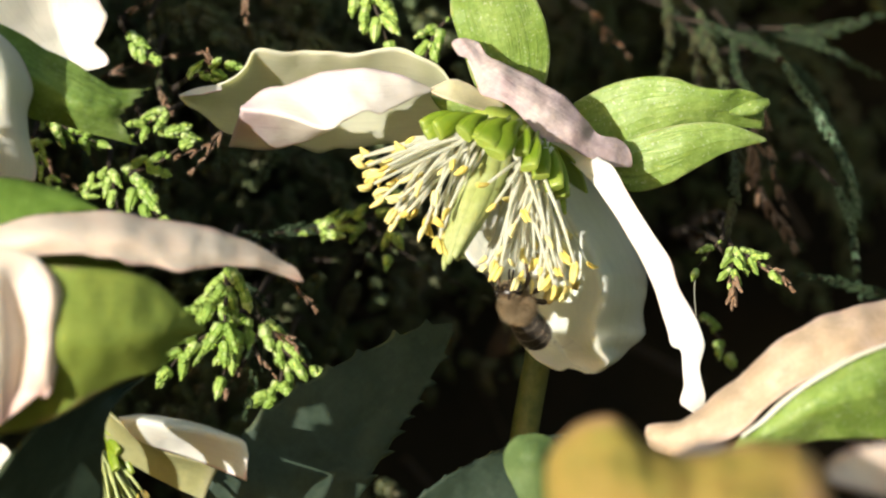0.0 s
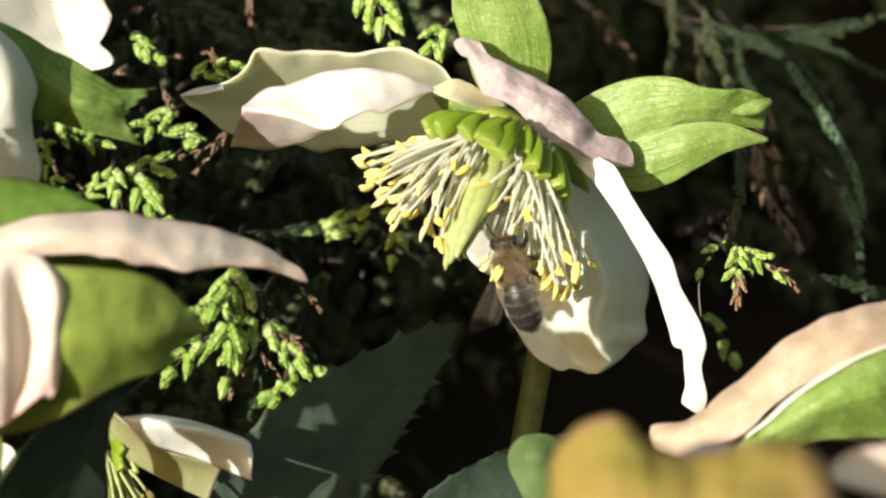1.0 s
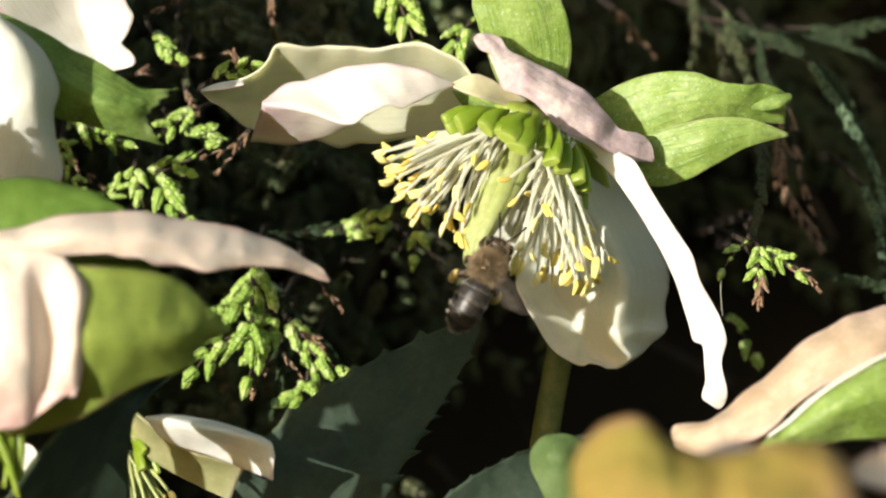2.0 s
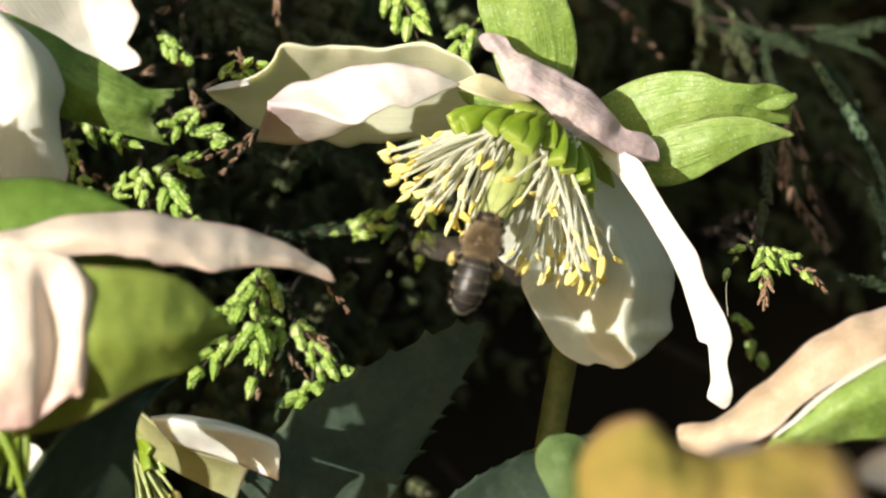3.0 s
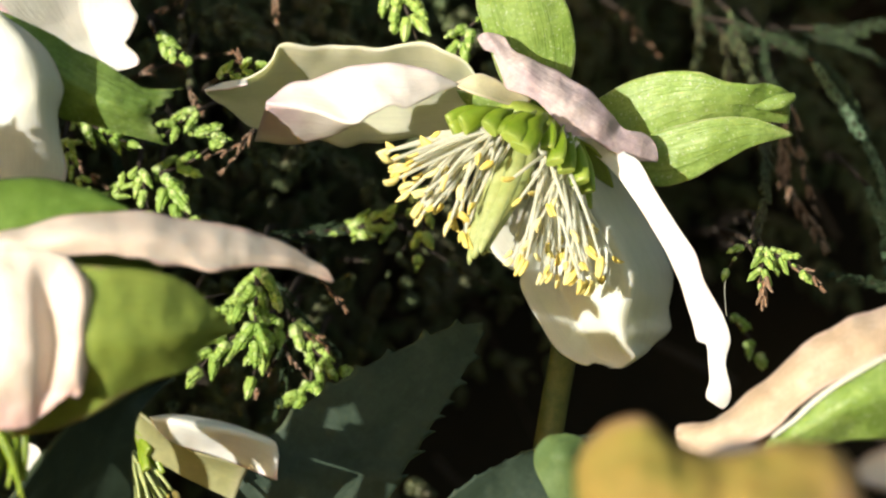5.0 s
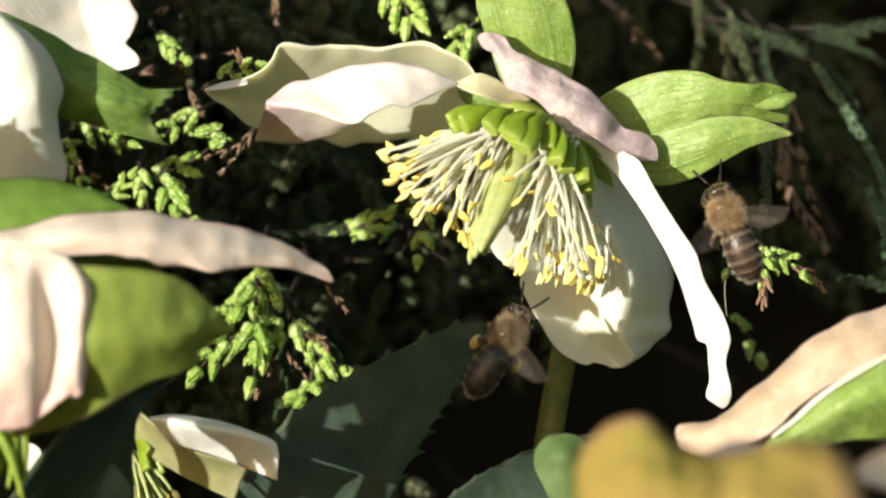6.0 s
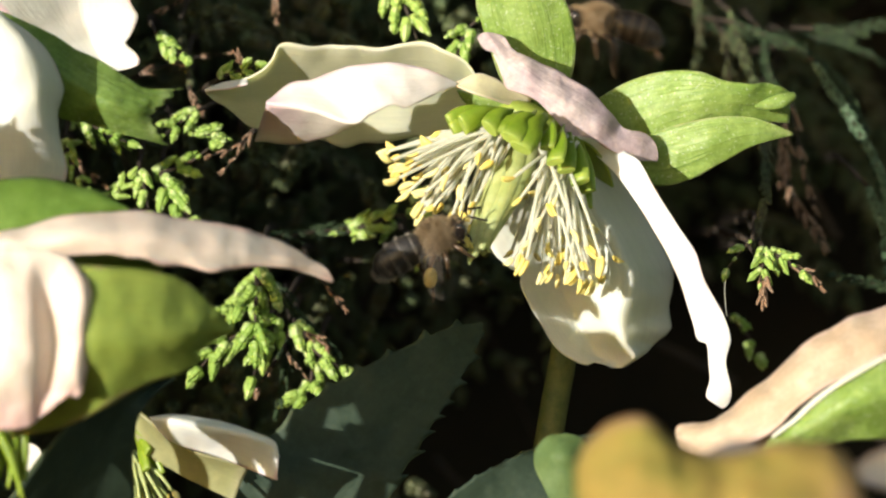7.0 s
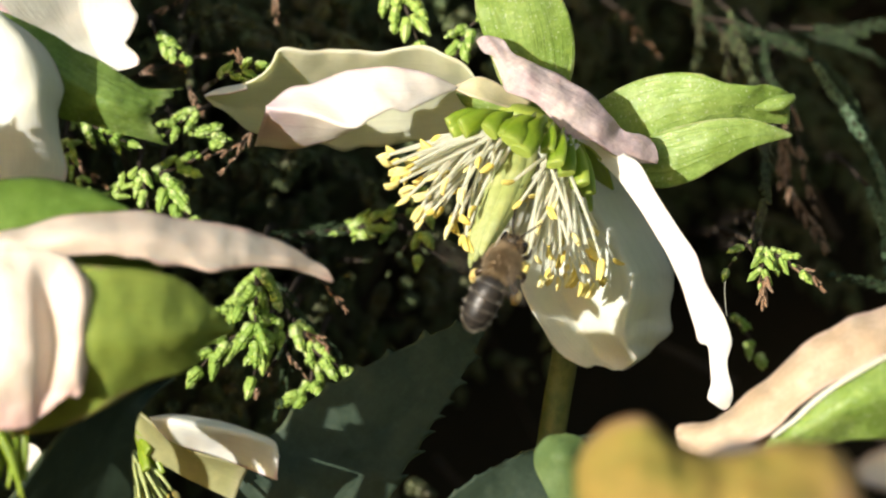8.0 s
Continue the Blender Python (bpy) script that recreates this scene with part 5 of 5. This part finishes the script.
# ---- the bees ----
def wing_bm(length, width, sign):
    """A wing in millimetres / 1000, root at the origin, reaching out along y."""
    bm = bmesh.new()
    uvs = bm.loops.layers.uv.new("UVMap")
    grid = []
    for i in range(13):
        s = i / 12
        lead = 0.10 * width * math.sin(math.pi * s)
        chord = width * (0.18 + 1.5 * s - 1.35 * s ** 3.2) * (1 if s < 0.999 else 0.3)
        row = []
        for j in range(6):
            c = j / 5
            row.append(bm.verts.new(Vector((lead - chord * c, sign * length * s, 0.12 * math.sin(3 * s) + 0.06 * (j % 2))) / 1000.0))
        grid.append(row)
    for i in range(12):
        for j in range(5):
            f = bm.faces.new((grid[i][j], grid[i + 1][j], grid[i + 1][j + 1], grid[i][j + 1]))
            f.smooth = True
            for loop, (a, b) in zip(f.loops, ((i, j), (i + 1, j), (i + 1, j + 1), (i, j + 1))):
                loop[uvs].uv = (a / 12, b / 5 * 0.4)
    return bm


BEE_SIZE = 1.06


def small(bm):
    for v in bm.verts:
        v.co = v.co * BEE_SIZE / 1000.0
    return bm


def fur_bm(rng, centre, radii, count, length, front=-2.0):
    """Short hairs standing on an ellipsoid."""
    bm = bmesh.new()
    for i in range(count):
        z = rng.uniform(-1, 1)
        a = rng.uniform(0, 2 * math.pi)
        r = math.sqrt(1 - z * z)
        n = Vector((r * math.cos(a), r * math.sin(a), z))
        if n.x < front:
            continue
        p = Vector(centre) + Vector((n.x * radii[0], n.y * radii[1], n.z * radii[2])) * 0.97
        d = (n + Vector([rng.uniform(-0.5, 0.5) for _ in range(3)]) + Vector((-0.35, 0, 0))).normalized()
        s = d.orthogonal().normalized() * 0.035
        q = d.cross(s)
        tip = bm.verts.new(p + d * length * rng.uniform(0.6, 1.3))
        ring = [bm.verts.new(p + s), bm.verts.new(p - s * 0.5 + q * 0.87), bm.verts.new(p - s * 0.5 - q * 0.87)]
        for k in range(3):
            bm.faces.new((ring[k], ring[(k + 1) % 3], tip))
    return small(bm)


def bee(label, seed, coat, plates, laden):
    rng = random.Random(seed)
    b = thing("honey_bee", label, "bee", "honey bees")
    thorax = part("thorax", small(ball((1.9, 0, 0.1), (2.0, 1.75, 1.7))), coat, b)
    part("fur", fur_bm(rng, (1.9, 0, 0.1), (2.0, 1.75, 1.7), 5200, 0.8), coat, thorax, "tan fur of the thorax")
    head = part("head", small(ball((4.45, 0, -0.25), (0.95, 1.55, 1.35), Matrix.Rotation(0.35, 4, "Y"))), CHITIN, b)
    part("fur", fur_bm(rng, (4.4, 0, -0.1), (0.95, 1.4, 1.35), 900, 0.45), coat, head, "short tan head fur")
    for sign in (-1, 1):
        part("eye", small(ball((4.6, sign * 1.25, -0.15), (0.72, 0.48, 1.05), Matrix.Rotation(0.3, 4, "Y"))), EYE_MAT, head, "black shiny compound eye")
        part("antenna", small(tube([(5.2, sign * 0.35, 0.2), (5.9, sign * 0.7, 0.9), (6.6, sign * 1.1, 0.7), (7.9, sign * 1.7, -0.2)], (0.11, 0.11, 0.13, 0.12), 6, 14, raw=True)), CHITIN, head)
    part("proboscis", small(tube([(5.0, 0, -1.3), (5.3, 0, -2.0), (5.2, 0, -2.7)], (0.2, 0.14, 0.08), 6, 8, raw=True)), CHITIN, head)
    # abdomen: overlapping plates along a curve that droops to the tip
    part("waist", small(tube([(0.3, 0, -0.1), (-0.4, 0, -0.2)], (0.55, 0.7), 10, 4, raw=True)), CHITIN, b)
    line = [(0.35, 0, -0.05), (-1.5, 0, 0.05), (-3.5, 0, -0.2), (-4.9, 0, -0.6), (-5.9, 0, -1.0)]
    girth = (1.3, 1.9, 2.05, 1.95, 1.6, 0.75)
    for k in range(6):
        s0, s1 = k / 6, min((k + 1.12) / 6, 1.0)
        pts = [tuple(along(line, s0 + (s1 - s0) * i / 4)) for i in range(5)]
        rad = [float(along(girth, s0 + (s1 - s0) * i / 4)) * (0.98 + 0.03 * i / 4) for i in range(5)]
        plate = part("abdomen_plate", small(tube(pts, rad, 18, 8, raw=True, flat=0.94)), plates, b, "dark brown plate with a pale hair band" if k == 0 else "")
        c = along(line, s1 - 0.02)
        r = float(along(girth, s1 - 0.02))
        part("fur", fur_bm(rng, tuple(c), (0.55, r * 0.97, r * 0.97), 620, 0.34), GREY_FUR, plate)
    # legs
    for sign in (-1, 1):
        part("leg", small(tube([(3.1, sign * 1.0, -1.2), (3.8, sign * 1.8, -1.9), (4.3, sign * 1.7, -3.1), (4.8, sign * 1.5, -3.9)], (0.3, 0.28, 0.2, 0.12), 7, 14, raw=True)), LEG, b)
        part("leg", small(tube([(2.0, sign * 1.2, -1.4), (1.8, sign * 2.4, -2.0), (1.3, sign * 2.3, -3.4), (1.0, sign * 2.2, -4.4)], (0.32, 0.3, 0.22, 0.12), 7, 14, raw=True)), LEG, b)
        hind = part("leg", small(tube([(0.9, sign * 1.1, -1.4), (-0.2, sign * 2.4, -1.7), (-0.9, sign * 2.4, -3.4), (-1.2, sign * 2.1, -5.0), (-1.7, sign * 2.0, -6.2)], (0.32, 0.36, 0.42, 0.26, 0.12), 7, 16, raw=True)), LEG, b)
        if not laden:
            continue
        load = part("pollen_load", small(ball((-0.75, sign * 2.65, -2.9), (0.78, 0.62, 1.35), Matrix.Rotation(0.45, 4, "Y"))), POLLEN, hind, "yellow pollen load")
        part("fur", fur_bm(rng, (-0.75, sign * 2.6, -2.9), (0.55, 0.45, 1.0), 60, 0.35), coat, load)
    wings = []
    for sign in (-1, 1):
        fore = part("forewing", wing_bm(9.0, 2.9, sign), WING, b, "clear veined forewing")
        rear = part("hindwing", wing_bm(6.4, 2.0, sign), WING, b, "clear veined hindwing")
        wings += [(fore, sign, 2.4), (rear, sign, 1.2)]
    return b, wings


BEE_1, WINGS_1 = bee("brown honey bee with pollen loads at the stamens", 1, FUR, ABDOMEN, True)
BEE_2, WINGS_2 = bee("tan-furred honey bee flying past the green bract", 2, TAN_FUR, AMBER, False)


def bee_pose(x, y, z, heading, dive, roll):
    """A bee at x, y, z (mm) whose head points by heading in the upright plane (0 right, 90 up), dives away from the lens, and whose back turns by roll from the lens."""
    a, d, r = radians(heading), radians(dive), radians(roll)
    f = Vector((math.cos(a) * math.cos(d), math.sin(d), math.sin(a) * math.cos(d)))
    n = Vector((0, -1, 0))
    n = (n - f * n.dot(f)).normalized()
    up = n * math.cos(r) + f.cross(n) * math.sin(r)
    side = up.cross(f)
    m = Matrix((f, side, up)).transposed().to_4x4()
    m.translation = place((x, y, z))
    return m


def wing_pose(root_x, sign, sweep, flap):
    """Wing pose on its bee: swept back by sweep, raised by flap."""
    turn = Matrix.Rotation(radians(sign * sweep), 4, "Z") @ Matrix.Rotation(radians(sign * flap), 4, "X")
    return Matrix.Translation((root_x / 1000.0, sign * 0.0011, 0.0013)) @ turn


def motions():
    # the flower nods as the bee pulls at it: sideways and down in mm, turn in degrees
    hinge = place((26.53, 5, 11.68))
    rows = []
    for t, dx, dz, turn in (
            (0, 0.558, -0.662, 0.000),
            (0.1, 0.209, -0.662, 0.000),
            (0.2, 0.209, -0.662, 0.000),
            (0.3, 0.558, -0.662, 0.000),
            (0.4, 0.209, -0.627, 0.000),
            (0.5, 0.000, -0.627, 0.000),
            (0.7, 0.279, -0.627, 0.000),
            (0.8, 0.139, -0.627, 0.000),
            (1, 0.209, -0.627, 0.000),
            (1.1, 0.000, -0.558, 0.000),
            (1.2, -0.070, -0.418, 0.000),
            (1.3, 0.000, -0.279, 0.000),
            (1.4, 0.000, -0.209, 0.000),
            (1.5, -0.139, -0.139, 0.000),
            (1.7, 0.000, -0.070, 0.000),
            (2.8, 0.000, 0.000, 0.000),
            (3.5, 0.000, 0.000, 0.000),
            (4, 0.000, 0.070, 0.000),
            (4.5, 0.000, 0.000, 0.000),
            (6, 0.000, 0.070, 0.000),
            (7, 0.000, 0.070, -0.050),
            (7.5, 0.000, -0.105, -0.200),
            (8, 0.000, -0.209, -0.400),
            ):
        m = Matrix.Translation((dx / 1000, 0, dz / 1000)) @ Matrix.Translation(hinge) @ Matrix.Rotation(radians(turn), 4, "Y") @ Matrix.Translation(-hinge)
        rows.append((t, m))
    walk(FLOWER, rows)
    walk(BEE_1, [(t, bee_pose(*row)) for t, *row in (
        (0, 13.37, -6, -8.06, 120, -45, -30),
        (0.1, 13.85, -6, -8.06, 118, -45, -30),
        (0.2, 14.33, -6, -7.92, 118, -45, -32),
        (0.3, 14.2, -6, -7.51, 118, -45, -30),
        (0.4, 13.64, -6, -7.1, 120, -42, -35),
        (0.5, 12.08, -8, -6.38, 124, -30, -55),
        (0.6, 10.16, -8, -4.46, 132, -5, -75),
        (0.7, 11.85, -9, -4.04, 112, -25, -45),
        (0.8, 10.53, -10, -4.17, 96, -35, -18),
        (0.9, 11.6, -10, -3.2, 98, -35, -18),
        (1, 11.8, -12, -3.9, 106, -12, -20),
        (1.1, 10.9, -13, -4.9, 101, -5, -15),
        (1.2, 5.41, -16, -10.34, 105, 0, 0),
        (1.3, -4.59, -16, -11.55, 91, 0, 0),
        (1.4, -3.38, -16, -11.55, 105, 0, 5),
        (1.5, -0.44, -16, -3.9, 90, 0, 0),
        (1.6, 2.77, -16, -1.62, 73, 5, 5),
        (1.7, 4.05, -16, -2.7, 58, 5, 12),
        (2, 4.92, -17, -3.98, 62, 0, 5),
        (2.4, 7.24, -17, -5.33, 78, 0, 0),
        (2.8, 7.82, -17, -5.26, 85, 0, 0),
        (2.9, 6.44, -17, -2.7, 80, 0, 0),
        (3, 3.9, -19, -1.2, 72, 0, 0),
        (3.1, 2.0, -19, -1.3, 84, 0, 0),
        (3.2, 1.2, -19, 0.6, 91, 0, 0),
        (3.3, -1.1, -19, 1.7, 83, 0, 0),
        (3.4, -1.6, -19, 1.8, 79, 0, 0),
        (3.5, -2.8, -19, 1.9, 82, 0, 0),
        (3.6, -6.95, -10, 1.09, 98, 0, 0),
        (3.7, -6.56, -10, 0.62, 98, 0, 0),
        (3.8, -12.45, -10, 1.44, 128, 0, 10),
        (3.9, -16.37, -12, -0.82, 130, 0, 10),
        (4, -18.63, -10, -1.3, 130, 0, 10),
        (4.1, -22.84, -8, -2.33, 135, 0, 10),
        (4.3, -31.12, -8, -6.8, 150, 0, 20),
        (4.6, -36.66, -8, -10.23, 150, 0, 20),
        (4.9, -35.98, -8, -10.23, 60, 0, 0),
        (5.2, -22.86, -10, -8.14, 30, 0, -20),
        (5.5, 1.06, -10, -10.87, 50, 0, 0),
        (5.8, 9.96, -16, -10, 75, 0, 0),
        (5.9, 7.52, -16, -10.54, 68, 0, 0),
        (6, 6.71, -16, -11.96, 58, 0, 0),
        (6.1, 5.63, -16, -11.55, 80, 0, 0),
        (6.2, 0.16, -16, -10.54, 70, 0, 0),
        (6.3, -2.61, -16, -5.27, 58, 0, 0),
        (6.4, -1.2, -16, -6.22, 75, 0, 0),
        (6.5, -3.22, -16, -3.85, 62, 0, 0),
        (6.6, -1.94, -16, -4.93, 53, 0, -5),
        (6.7, -2.75, -16, -4.53, 48, 0, -8),
        (6.8, -5.11, -16, -5.27, 48, 0, -10),
        (6.9, -2.68, -16, -3.18, 42, 0, -25),
        (7, -2.68, -16, 0.54, 27, 0, -60),
        (7.1, -1.74, -16, -2.64, 25, 0, -55),
        (7.2, -2.55, -16, -2.09, 27, 0, -50),
        (7.3, -1.06, -16, -4.8, 30, 0, -45),
        (7.4, -3.49, -16, -4.93, 25, 0, -48),
        (7.5, 1.03, -16, -11.42, 52, 0, -25),
        (7.6, -0.58, -23, -7.2, 45, 0, -25),
        (7.7, -5.24, -23, -3.73, 33, 0, -45),
        (7.8, 0.15, -23, -4.86, 45, 0, -25),
        (7.9, 4.42, -23, -4.06, 52, 0, -15),
        (8, 6.08, -23, -3.53, 62, 0, -10),
    )])
    walk(BEE_2, [(t, bee_pose(*row)) for t, *row in (
        (0, 84.63, 20, 8.04, 140, 0, 30),
        (5.4, 76.42, 10, 8.6, 140, 0, 30),
        (5.7, 61.94, -4, 7.68, 130, 0, 15),
        (5.8, 55.28, -8, 6.59, 128, 0, 10),
        (5.9, 46.13, -12, 5.52, 125, 0, 10),
        (6, 34.75, -14, 2.31, 112, 0, 0),
        (6.1, 38.08, -14, 3.39, 120, 0, 10),
        (6.2, 41.33, -14, 11.26, 150, 0, 45),
        (6.3, 32.85, -14, 12.35, 150, 0, 55),
        (6.4, 33.6, -14, 17.03, 170, 0, 70),
        (6.5, 31.56, -14, 16.9, 172, 0, 72),
        (6.6, 30.75, -14, 16.08, 148, 0, 60),
        (6.7, 28.38, -14, 17.23, 148, 0, 60),
        (6.8, 23.72, -12, 20.77, 150, 0, 70),
        (6.9, 25.36, 14, 27.63, 160, 0, 75),
        (7, 21.98, 26, 29.21, 168, 0, 75),
        (7.1, 12.97, 32, 37.08, 170, 0, 75),
        (7.3, 1.19, 60, 51.4, 160, 0, 60),
        (7.6, -13.62, 30, 63.49, 150, 0, 45),
        (8, -35.74, 30, 84.13, 140, 0, 30),
    )])
    # wings rest folded until the first bee takes off, and beat in flight
    for wings, start in ((WINGS_1, 1.05), (WINGS_2, 0.0)):
        for wing, sign, root in wings:
            rows = []
            for k in range(241):
                t = k / 30
                if t < start:
                    rows.append((t, wing_pose(root, sign, 50 + (10 if root < 2 else 0), 10)))
                else:
                    beat = (48, 2, -32, 14)[k % 4]
                    rows.append((t, wing_pose(root, sign, 22 + 12 * (k % 3) / 2, beat)))
            walk(wing, rows)


motions()
